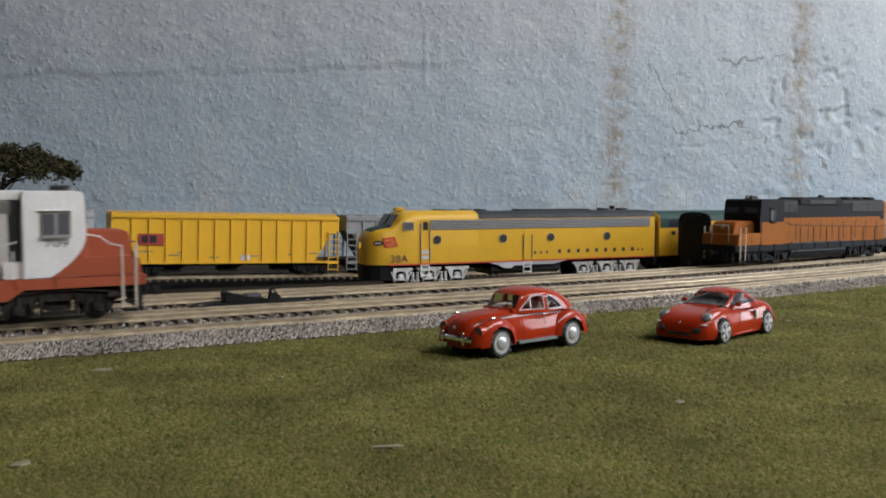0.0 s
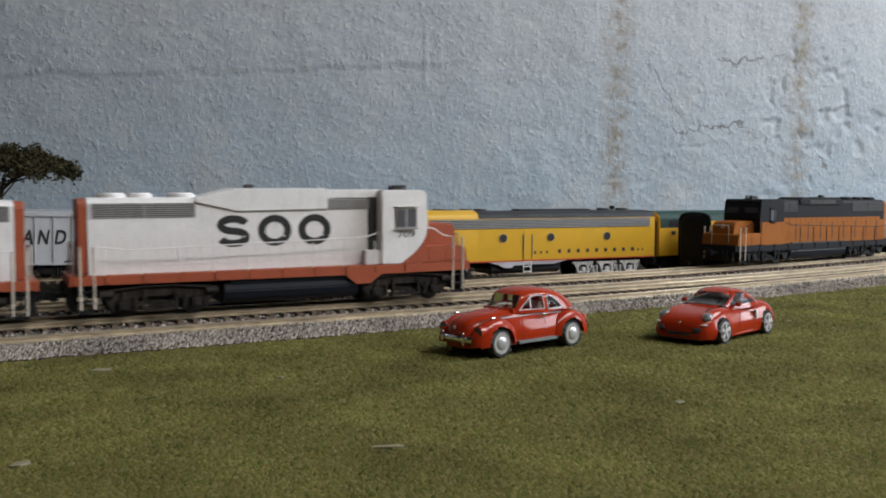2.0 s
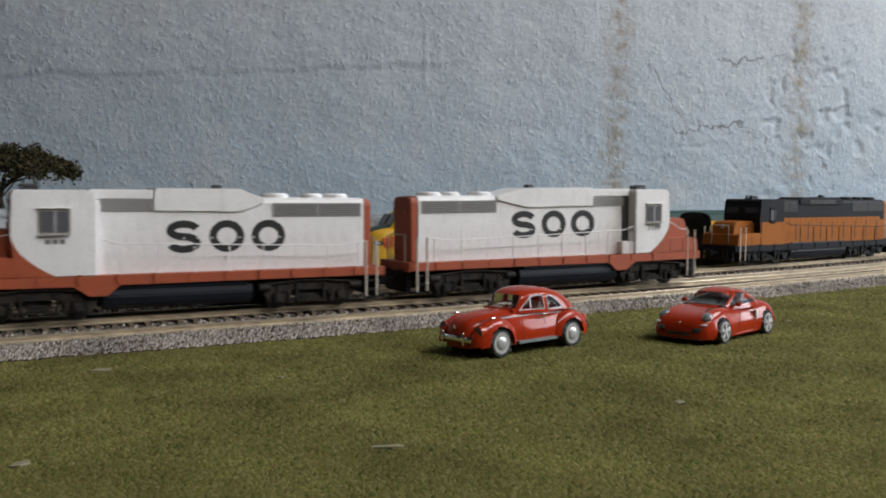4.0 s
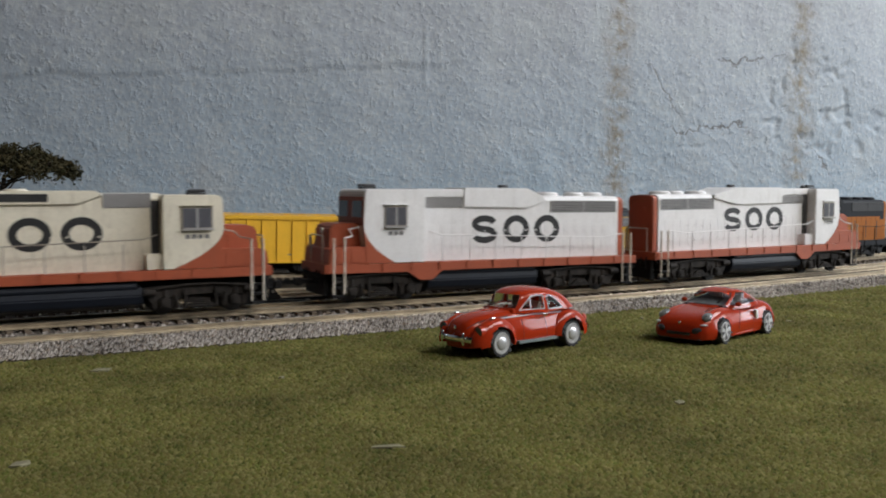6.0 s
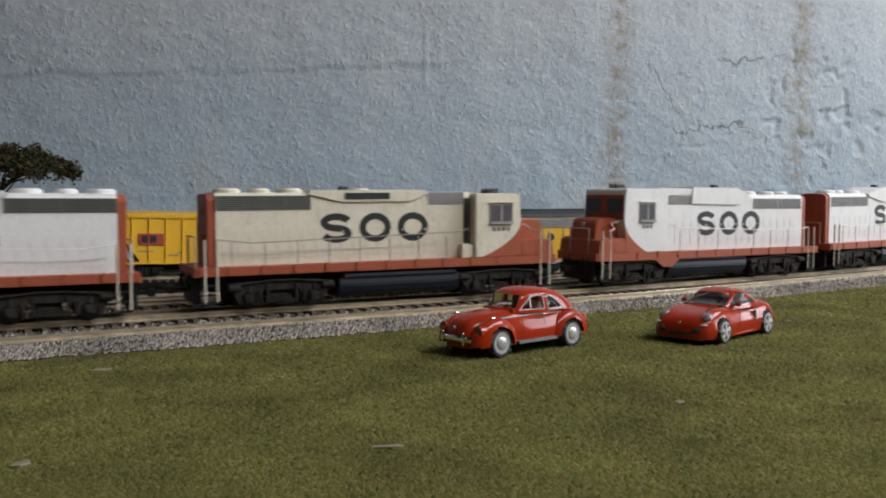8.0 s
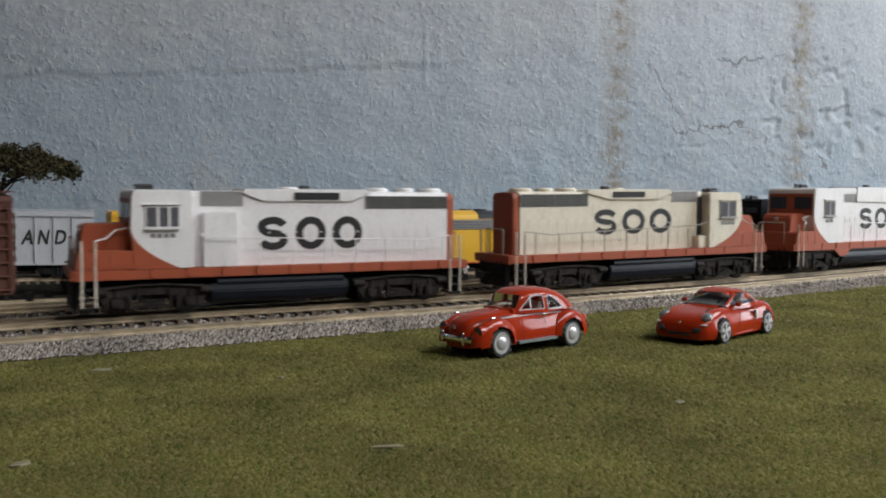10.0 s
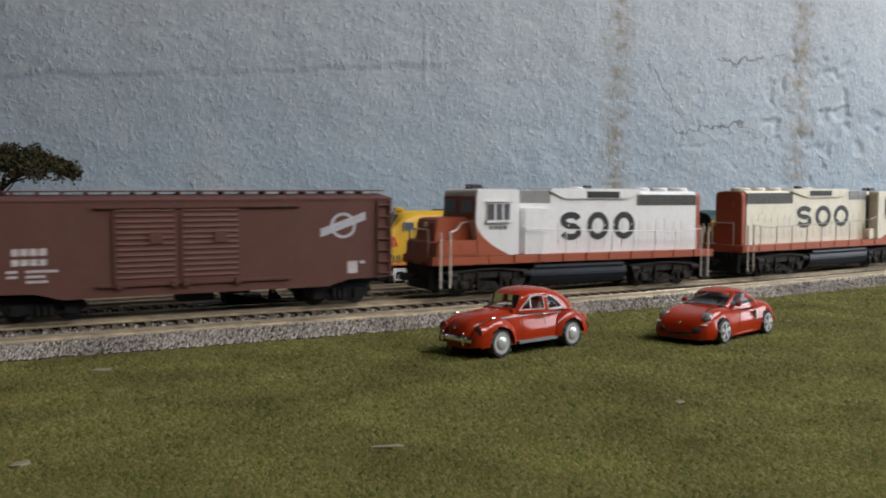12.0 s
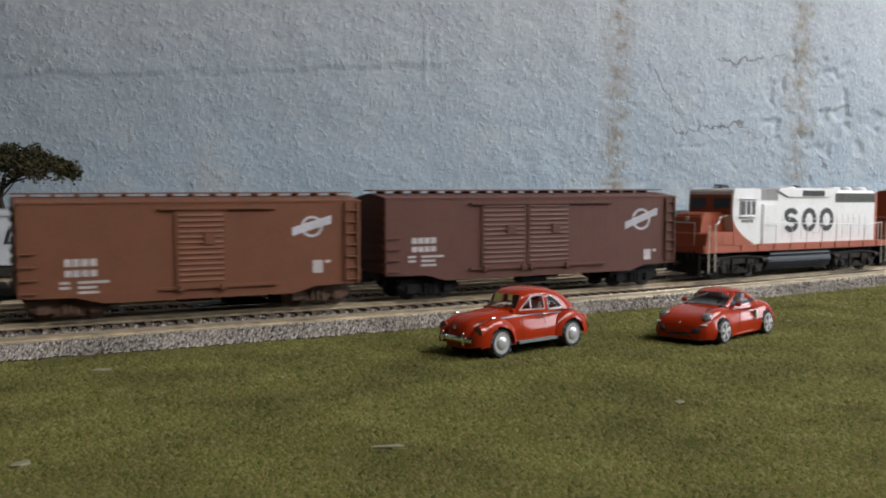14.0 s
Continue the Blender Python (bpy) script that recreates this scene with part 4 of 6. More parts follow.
GP_C = dict(GP_A, brow=False, pilot=96, rear=-86, roof=54.5, deck=20, cab=(41, 66.7), nose=83.5, nose_z=39.5, bulge=(-36, -30, 6, 12), bulge_z=(55.6, 49.6), taper=(-43.5, 18, -27.5, 8), cab_top=53.6, rear_louvre=(-85, -42, 46, 53), louvre_mat=M_SLAT, mid_louvre=(-25, -3, 50.9, 54.3),
            cab_louvre=(18.7, 37.4, 48, 54.4), fans=((-78, 6.2), (-63, 5.0), (-49, 6.2), (-14, 5)), window=(49.5, 61.6, 38.8, 47.6), digits=4, sweep=22, drop=(False, 0), tank=(-30, 33), words=(-37.5, 18), words_z=(29.5, 44.2), rail_dark=True, recess=(37.5, 41))
GP_C.pop("number")
GP_D = dict(GP_C, pilot=92, rear=-84.5, roof=55.2, deck=20, cab=(41, 66), nose=85, nose_z=40.5, bulge=(-27, -22, 10, 15), bulge_z=(56.2, 50.2), taper=(-43, 18.5, -33, 8.7), cab_top=55.5, rear_louvre=(-83.5, -41, 46.6, 53), mid_louvre=(-27, -6, 50.9, 54.6),
            cab_louvre=(18, 36, 48, 55), fans=((-79, 6.2), (-65, 5.0), (-50, 6.2), (-6, 5)), window=(47, 60, 39, 47.6), mullions=(0.3, 0.65), framed=False, digits=4, sweep=20, words=(-39, 11.5), words_z=(27, 43), side_box=(21, 36, 20, 45.4), rail_dark=False)

GP_D.pop("recess")
loco_a = road_diesel("road_diesel", "white and oxide red road diesel with stepped cab roof", M_WHITE, GP_A)
loco_b = road_diesel("road_diesel", "clean white and red road diesel running backwards", M_WHITE, GP_B)
loco_c = road_diesel("road_diesel", "yellowed cream and red weathered road diesel", M_CREAM, GP_C)
loco_d = road_diesel("road_diesel", "bright white and red diesel with large side box", M_WHITE, GP_D)


def pieces(name, bm, mat, parent, label=""):
    """Each loose piece of a bmesh as a part of its own."""
    bm.verts.ensure_lookup_table()
    seen = set()
    for v in bm.verts:
        if v in seen:
            continue
        seen.add(v)
        island, queue = [], [v]
        while queue:
            u = queue.pop()
            island.append(u)
            for e in u.link_edges:
                w = e.other_vert(u)
                if w not in seen:
                    seen.add(w)
                    queue.append(w)
        one = bmesh.new()
        twin = {u: one.verts.new(u.co) for u in island}
        for f in {f for u in island for f in u.link_faces}:
            one.faces.new([twin[u] for u in f.verts])
        bmesh.ops.recalc_face_normals(one, faces=one.faces[:])
        part(name, one, mat, parent, label)
    bm.free()


def box_car(name, label, mat, L, eave, sill, doors, logo, words, bogie, truck_mat, two):
    """A steel box car: ribbed sliding doors, ladders, roof walk, bogies. L is the half length in millimetres."""
    t = thing(name, label, "box car", "freight cars of the running train")
    hw = 18.3
    body = part("body", box(-L, L, -hw, hw, sill + 3, eave, 0.4), mat, t)
    for sy in (1, -1):
        y0, y1 = sorted((sy * (hw - 1), sy * (hw + 0.12)))
        side = prism([(-L + 0.5, sill + 3.5), (-L + 0.5, sill + 2), (-L + 22, sill + 1.5), (-L + 32, sill - 1.5), (L - 32, sill - 1.5), (L - 22, sill + 1.5), (L - 0.5, sill + 2), (L - 0.5, sill + 3.5)], y0, y1)
        part("side_sill", side, mat, body)
        seam = None
        n = int(L / 8)
        for i in range(-n, n + 1):
            x = i * 8.0
            if doors[0] - 1 < x < doors[-1] + 1:
                continue
            if seam is None:
                seam = o = part("seam", box(-0.2, 0.2, min(sy * hw, sy * (hw + 0.05)), max(sy * hw, sy * (hw + 0.05)), sill + 3, eave - 1), mat, body)
            else:
                o = seam.copy()
                scene.collection.objects.link(o)
            o.location.x = x * STRETCH / 1000
        tr = box(doors[0] - 6, doors[-1] + (doors[-1] - doors[0]) * (0.5 if two else 0.95), min(sy * hw, sy * (hw + 1.4)), max(sy * hw, sy * (hw + 1.4)), eave - 3.4, eave - 2.4, 0)
        box(doors[0] - 6, doors[-1] + 22, min(sy * hw, sy * (hw + 1.2)), max(sy * hw, sy * (hw + 1.2)), sill + 3.0, sill + 4.2, 0, tr)
        pieces("door_track", tr, mat, body)
        for a, b in zip(doors, doors[1:]):
            dd = box(a + 0.4, b - 0.4, min(sy * hw, sy * (hw + 0.7)), max(sy * hw, sy * (hw + 0.7)), sill + 4, eave - 3.2, 0.2)
            ribs = bmesh.new()
            z = sill + 6
            while z < eave - 5:
                section([(sy * (hw + 0.65), z), (sy * (hw + 1.15), z + 0.6), (sy * (hw + 0.65), z + 1.6)], a + 2, b - 2, 0, ribs)
                z += 2.45
            box(a + (b - a) * 0.55, a + (b - a) * 0.75, min(sy * hw, sy * (hw + 1.55)), max(sy * hw, sy * (hw + 1.55)), eave - 19, eave - 14, 0, ribs)
            door = part("door", dd, mat, body)
            pieces("door_rib", ribs, mat, door)
            lk = bmesh.new()
            for x in (a + 2.5, b - 2.5):
                box(x - 1.2, x + 1.2, min(sy * hw, sy * (hw + 2)), max(sy * hw, sy * (hw + 2)), sill + 2, sill + 5, 0.2, lk)
            part("door_latch", lk, mat, door)
        for x0 in (L - 7.5, -L + 1.5):
            ld = bmesh.new()
            top = eave - 2 if x0 > 0 else sill + 22
            z = sill + 4
            while z < top:
                tube([(x0, sy * (hw + 0.9), z), (x0 + 6, sy * (hw + 0.9), z)], 0.35, ld)
                z += 5.6
            if x0 > 0:
                for dx in (0, 6):
                    box(x0 + dx - 0.3, x0 + dx + 0.3, min(sy * hw, sy * (hw + 1)), max(sy * hw, sy * (hw + 1)), sill + 3, eave - 1, 0, ld)
            part("ladder", ld, mat, body)
        # plain bars for the road's herald, reporting marks and data
        a, b, z0, z1 = logo
        m = (a + b) / 2
        ring = bmesh.new()
        bmesh.ops.create_circle(ring, segments=28, radius=(z1 - z0) * 0.48)
        inner = bmesh.ops.extrude_edge_only(ring, edges=ring.edges[:])
        for v in [v for v in inner["geom"] if isinstance(v, bmesh.types.BMVert)]:
            v.co *= 0.78
        flip = -sy
        ring.transform(Matrix.Translation((m * flip, sy * (hw + 0.14), (z0 + z1) / 2)) @ pose(0, 0, 0, 90))
        hb = prism([(a * flip, z0 + 1), (b * flip, z1 - 4), (b * flip, z1), (a * flip, z0 + 5)], min(sy * hw, sy * (hw + 0.2)), max(sy * hw, sy * (hw + 0.2)))
        part("herald", join(hb, ring), M_DECAL, body, "pale grey herald of a ring and slanting bar")
        wb = bmesh.new()
        wx0, wx1, wz0, wz1 = words
        hgt = wz1 - wz0
        bars = [(wx0, wx1, wz0 + hgt * 0.58, wz1), (wx0, wx1, wz0, wz0 + hgt * 0.38)]
        for k, (q0, q1) in enumerate(((-2, 3), (5, 20), (-2, 3), (5, 14), (5, 15))):
            zz = wz0 - 3 - (k // 2) * 2.2
            bars.append((wx0 + q0, wx0 + q1, zz, zz + 1.1))
        bars += [(b - 9, b - 3, z0 - 17, z0 - 11), (b - 3, b, z0 - 12.4, z0 - 11)]
        for q0, q1, r0, r1 in bars:
            n = max(1, int((q1 - q0) / 3.2)) if r1 - r0 > 2 else 1
            for i in range(n):
                u0 = q0 + (q1 - q0) * i / n
                u1 = q0 + (q1 - q0) * (i + 0.80) / n
                box(min(u0 * flip, u1 * flip), max(u0 * flip, u1 * flip), min(sy * hw, sy * (hw + 0.13)), max(sy * hw, sy * (hw + 0.13)), r0, r1, 0, wb)
        pieces("marking_bar", wb, M_FADED, body, "faded white bar of small print")
    # ends with corrugations
    for sx in (1, -1):
        z = sill + 6
        while z < eave - 3:
            part("end_rib", section([(-hw + 2, z), (hw - 2, z), (hw - 2, z + 2.6), (-hw + 2, z + 2.6)], min(sx * L, sx * (L + 0.8)), max(sx * L, sx * (L + 0.8)), 0.35), mat, body)
            z += 4.6
        coupler(t, sx * (L - 1), sx)
    rf = section([(-hw - 0.3, eave - 0.6), (-hw - 0.3, eave + 0.4), (-6, eave + 2.0), (0, eave + 2.6), (6, eave + 2.0), (hw + 0.3, eave + 0.4), (hw + 0.3, eave - 0.6)], -L - 0.3, L + 0.3, 0.2)
    seams = bmesh.new()
    x = -L + 6
    while x < L - 2:
        section([(-hw, eave + 0.5), (-6, eave + 2.2), (0, eave + 2.8), (6, eave + 2.2), (hw, eave + 0.5), (hw, eave + 0.2), (0, eave + 2.2), (-hw, eave + 0.2)], x - 0.5, x + 0.5, 0, seams)
        x += 9.5
    roof = part("roof", rf, mat, t)
    pieces("roof_seam", seams, mat, roof)
    rw = bmesh.new()
    for y in (-3.4, 0, 3.4):
        box(-L - 1, L + 1, y - 1.4, y + 1.4, eave + 3.6, eave + 4.3, 0, rw)
    x = -L + 6
    while x < L - 2:
        box(x - 0.6, x + 0.6, -4.5, 4.5, eave + 2, eave + 3.7, 0, rw)
        x += 9.5
    part("roof_walk", rw, mat, roof)
    uf = box(-L + 3, L - 3, -4, 4, 9, sill + 4)
    box(-10, 6, -14, -6, 5, 10, 0.5, uf)
    disc(20, 9, 8, 3.2, 14, "x", 14, uf)
    part("underframe", uf, M_BLACK, t)
    for x in (-bogie, bogie):
        truck(t, x, truck_mat, 20, 9.6, "truck", 11.5)
    return t


car_x = box_car("box_car", "maroon brown double-door box car with black trucks", M_BOX1, 88.5, 51.3, 10.6, (-37, -10, 17), (53, 75, 32, 45), (-74.5, -61, 24.2, 31.4), 63, M_BLACK, True)
car_y = box_car("box_car", "faded red-brown single-door box car with rusty trucks", M_BOX2, 72.7, 50.4, 8.2, (-11.7, 11), (40, 58.5, 33, 43.6), (-55, -42, 18.7, 26.4), 53, M_RUST, False)

for ob in (loco_a, loco_b, loco_c, loco_d, car_x, car_y):
    for child in ob.children:
        if child.name.startswith("truck"):
            child.matrix_basis = Matrix.Translation((0, 0, -SUNK)) @ Matrix.Diagonal((1, 1, 1.08, 1))

# ---------------------------------------------------------------- stock standing in the yard

GP_O = dict(GP_C, pilot=97, rear=-86, roof=47.2, deck=14.5, cab=(43, 68), truck=M_BLACK, rail_mat=M_LOCOBLK, nose=87, nose_z=31.8, bulge=(-32, -27, 15, 19), bulge_z=(48.9, 43.5), cab_top=47.5, rear_louvre=(-84, -44, 38, 45), louvre_mat=M_DARK,
            mid_louvre=(-22, 8, 43.8, 47), cab_louvre=(22, 38, 38, 45), fans=((-78, 5.5), (-63, 5), (-49, 5.5), (-10, 4)), window=(53, 58, 32, 39.5), framed=False, intake_mat=M_DARK, mullions=(0.25,), digits=0, sweep=1, tank=(-31, 34),
            front=M_LOCOBLK, frame_mat=M_LOCOBLK, red=M_ORANGE, lower=M_ORANGE, lower_z=31, rail_dark=True)
for key in ("words", "recess", "taper"):
    GP_O.pop(key)
MM = Matrix.Diagonal((0.00107, 0.00088, 0.000957, 1))
STRETCH = 1.07
loco_o = road_diesel("road_diesel", "black and burnt orange road diesel parked on the passing track", M_LOCOBLK, GP_O)
tagged(loco_o, group="locomotives standing in the yard")
loco_o.matrix_world = vehicle_pose(0.3445, 0.060, -0.047, 180)
MM = Matrix.Diagonal((0.001023, 0.001, 0.001, 1))


def loft(rings, close_ends=True):
    """A skin over closed rings of points with equal counts."""
    b = bmesh.new()
    vs = [[b.verts.new(p) for p in r] for r in rings]
    n = len(vs[0])
    for a, c in zip(vs, vs[1:]):
        for i in range(n):
            b.faces.new((a[i], a[(i + 1) % n], c[(i + 1) % n], c[i]))
    if close_ends:
        b.faces.new(vs[0])
        b.faces.new(vs[-1][::-1])
    return b


def streamliner():
    """A streamlined cab diesel with a slanting bulldog nose at +x and two three-axle trucks."""
    t = thing("streamlined_diesel", "armour yellow streamlined passenger diesel with silver grilles", "locomotive", "locomotives standing in the yard")
    hw = 17.5

    def ring(x, w, z0, zt, shoulder):
        return [(x, -w, z0), (x, -w, shoulder), (x, -w * 0.93, shoulder + (zt - shoulder) * 0.5), (x, -w * 0.72, shoulder + (zt - shoulder) * 0.83), (x, -w * 0.35, zt), (x, w * 0.35, zt),
                (x, w * 0.72, shoulder + (zt - shoulder) * 0.83), (x, w * 0.93, shoulder + (zt - shoulder) * 0.5), (x, w, shoulder), (x, w, z0)]

    body = part("body", loft([ring(-124, hw, 13, 49.5, 44.5), ring(34, hw, 13, 49.8, 44.5)]), M_YELP, t)
    part("roof", loft([ring(-123.6, hw + 0.15, 45.2, 50.5, 45.6), ring(34, hw + 0.15, 45.2, 50.5, 45.6)]), M_ROOFG, body, "dark grey roof")
    part("cab", loft([ring(33.8, hw, 13, 51.2, 45), ring(84, hw, 13, 51.2, 44.8), ring(92, hw - 0.4, 13, 50.2, 42), ring(96, hw - 0.8, 13, 46, 39), ring(100, hw - 1.0, 13, 40.3, 37), ring(105, hw - 1.4, 13, 39.4, 35.6), ring(110, hw - 2.6, 13, 38.4, 34), ring(114, hw - 4.8, 13, 36.6, 31.5), ring(116.6, hw - 7.8, 13, 33.6, 28), ring(118, hw - 11, 13, 29, 24)]), M_YELP, t, "yellow cab and rounded nose", True)
    part("anti_glare_panel", loft([ring(99.6, 12.5, 38.6, 41.0, 39.4), ring(105, 11.5, 37.8, 39.9, 38.4), ring(110, 10, 36.8, 38.9, 37.4), ring(113.6, 7.5, 35, 37.2, 36)]), M_GREEN, t, "dark green nose top panel")
    for y in (-7.2, 7.2):
        ws = prism([(99.8, 40.8), (100.6, 40.8), (95.6, 48.8), (94.4, 48.8)], y - 5.6, y + 5.6, 0.1)
        part("windscreen", ws, M_WINDOW, t, "dark slanted windscreen")
    part("lamp_housing", box(86, 93, -2.6, 2.6, 50.8, 53.6, 0.8), M_YELP, t)
    part("headlight", disc(118, 0, 26.5, 2.4, 1.6, "x", 20), M_CHROME, t)
    part("pilot", loft([[(x, -w, 2), (x, -w, 13.4), (x, w, 13.4), (x, w, 2)] for x, w in ((100, 16), (109, 14.6), (114.5, 11), (118.5, 5))]), M_BLACK, t, "black rounded pilot")
    for sy in (1, -1):
        def slab(name, x0, x1, z0, z1, mat, deep=0.25, owner=t, label="", bev=0.0):
            return part(name, box(x0, x1, min(sy * (hw - 0.4), sy * (hw + deep)), max(sy * (hw - 0.4), sy * (hw + deep)), z0, z1, bev), mat, owner, label)
        gr = slab("grille", -119, 72.5, 37.4, 44.6, M_DARK, 0.15, t, "silver slatted air intake band")
        for i in range(6):
            z = 37.9 + i * 1.18
            part("slat", box(-119, 72.5, min(sy * hw, sy * (hw + 0.6)), max(sy * hw, sy * (hw + 0.6)), z, z + 0.62), M_HUB, gr)
        for x in (67, 13.7, -27, -78):
            p = part("porthole", disc(x, sy * (hw + 0.1), 30.4, 3.3, 0.7, "y", 28), M_STEEL, t)
            part("pane", disc(x, sy * (hw + 0.3), 30.4, 2.9, 0.5, "y", 28), M_LETTER, p)
        cw = slab("cab_window", 85, 93, 37.5, 43.4, M_STEEL, 0.3)
        slab("pane", 85.7, 92.2, 38.2, 42.8, M_WINDOW2, 0.45, cw)
        for x0, x1, top in ((73.2, 79.4, 45), (-10.4, -4, 35.5)):
            dr = slab("door", x0, x1, 14, top, M_YELP, 0.3)
            for x in (x0 - 0.7, x1 + 0.1):
                slab("grab_rail", x, x + 0.5, 15, top - 3, M_STEEL, 0.9, dr)
            if top > 40:
                slab("door_window", x0 + 1.2, x1 - 1.2, 37.5, 43.5, M_WINDOW, 0.45, dr)
            ld = bmesh.new()
            for z in (4.5, 8.5, 12):
                tube([(x0, sy * (hw - 0.5), z), (x1, sy * (hw - 0.5), z)], 0.5, ld)
            for x in (x0, x1):
                tube([(x, sy * (hw - 0.5), 3.5), (x, sy * (hw - 0.5), 14)], 0.5, ld)
            part("ladder", ld, M_SILVER, t)
            for z in ((16.5, 20.5) if top > 40 else ()):
                slab("kick_plate", x0 + 0.4, x1 - 0.4, z, z + 2.6, M_DECAL, 0.5, dr)
        slab("stripe", -124, 104, 12.6, 13.5, M_EMBLEM, 0.12, t, "thin red lower stripe")
        slab("body_seam", -124, 80, 24.2, 24.5, M_YELP, 0.2)
        # emblem tilted on the nose side
        em = prism([(-5.5, -5.2), (5.0, -3.6), (5.5, 4.6), (-5.0, 3.2)], -0.25, 0.25)
        tilt = Matrix.Translation((102.5, sy * (hw - 0.9), 29.5)) @ pose(0, 0, 0, 0, 14 * sy, -sy * 6) @ Matrix.Diagonal((0.85, 1, 0.85, 1))
        em.transform(tilt)
        emblem = part("emblem", em, M_EMBLEM, t, "tilted red emblem panel")
        for z, x0, x1 in ((-2.6, -3, 3), (-0.4, -4, 1), (1.6, -2, 4)):
            line = prism([(x0, z - 0.4), (x1, z + 0.3), (x1, z + 0.8), (x0, z + 0.1)], -0.4, 0.4)
            line.transform(tilt)
            part("emblem_bar", line, M_YELP, emblem)
        bars = [(-13.5 - 5.2 * k, 1.6) for k in range(3)] + [(-35 - 8.4 * k, 2.6) for k in range(9)] + [(-112 + 4.2 * k, 1.6) for k in range(3)]
        for x, wd in bars:
            slab("letter_bar", x - wd / 2, x + wd / 2, 18, 18.2 + wd, M_DARK, 0.12)
        oval = disc(0, 0, 0, 1, 1, "y", 28)
        oval.transform(Matrix.Translation((110.6, sy * 14.2, 28.6)) @ pose(0, 0, 0, 0, 0, -sy * 24) @ Matrix.Diagonal((3.4, 1.0, 1.7, 1)))
        board = part("number_board", oval, M_LETTER, t, "small black oval number board")
        digits = box(-2.0, 2.0, -0.65, 0.65, -0.6, 0.6)
        digits.transform(Matrix.Translation((110.6, sy * 14.2, 28.6)) @ pose(0, 0, 0, 0, 0, -sy * 24))
        part("number_bar", digits, M_FADED, board)
        lettering("38A", 96, sy * (hw + 0.05), 14.8, 5.2, 13, M_DARK, t, sy, "number")
        sk = prism([(28, 13.2), (16, 9.6), (12, 7.6), (6, 7.6), (4, 9.8), (-30, 9.8), (-46, 13.2)], min(sy * (hw - 1.5), sy * (hw - 0.3)), max(sy * (hw - 1.5), sy * (hw - 0.3)), 0.2)
        part("skirt", sk, M_DECAL, t, "white lower skirt")
    part("fuel_tank", section([(-14.5, 11), (-14.5, 6), (-11, 3), (11, 3), (14.5, 6), (14.5, 11)], -38, 22, 0.6), M_ROOFG, t, "dark grey fuel tank")
    part("underframe", box(-120, 108, -8, 8, 8, 13.2), M_BLACK, t)
    for cx in (72, -80):
        fr = bmesh.new()
        for sy in (1, -1):
            y0, y1 = sorted((sy * 13.2, sy * 15.4))
            for k in (-1, 0, 1):
                prism([(k * 22 - 9.5, 10.6), (k * 22 + 9.5, 10.6), (k * 22 + 9.5, 9.2), (k * 22 + 5.6, 8.6), (k * 22 + 5.2, 2.6), (k * 22 + 4.0, 2.6), (k * 22 + 3.8, 8.0), (k * 22 + 2.6, 9.0), (k * 22 - 2.6, 9.0), (k * 22 - 3.8, 8.0), (k * 22 - 4.0, 2.6), (k * 22 - 5.2, 2.6), (k * 22 - 5.6, 8.6), (k * 22 - 9.5, 9.2)], y0, y1, 0.25, fr)
                box(k * 22 - 2.1, k * 22 + 2.1, min(y0, sy * 16.4), max(y1, sy * 16.4), 4.0, 7.2, 0.6, fr)
                tube([(k * 22 - 7.5, sy * 15.8, 8.6), (k * 22 - 5, sy * 16.0, 4.2), (k * 22 + 5, sy * 16.0, 4.2), (k * 22 + 7.5, sy * 15.8, 8.6)], 0.55, fr)
            for k in (-0.5, 0.5):
                for q in (-1.7, 1.7):
                    disc(k * 22 + q, sy * 15, 5.8, 1.0, 4.6, "z", 10, fr)
                box(k * 22 - 3.4, k * 22 + 3.4, y0, y1, 2.6, 3.6, 0.3, fr)
        fr.transform(Matrix.Translation((cx, 0, 0)))
        tr = part("truck", fr, M_GAPSILVER, t, "grimy silver three-axle truck")
        for k in (-1, 0, 1):
            w = bmesh.new()
            for sy in (1, -1):
                disc(cx + k * 22, sy * 8.6, 5.4, 5.4, 2.6, "y", 24, w)
            disc(cx + k * 22, 0, 5.4, 1, 24, "y", 8, w)
            part("wheelset", w, M_BLACK, tr)
    for x0, x1 in ((46, 62), (-12, -70), (-20, -6)):
        part("roof_hatch", box(min(x0, x1), max(x0, x1), -6, 6, 50, 51.7, 0.4), M_ROOFG, t)
    for x in (57, 36, 24, -86, -104):
        part("roof_fan", disc(x, 0, 51.0, 5.0, 2.0, "z", 20), M_DARK, t)
    part("exhaust", disc(-97, -3, 52.4, 2.2, 3, "z", 12), M_BLACK, t)
    return t


streamliner().matrix_world = YARD_A @ pose(0.1053, 0, YARD_DROP, 0, 0, 180)
MM = Matrix.Scale(0.001, 4)


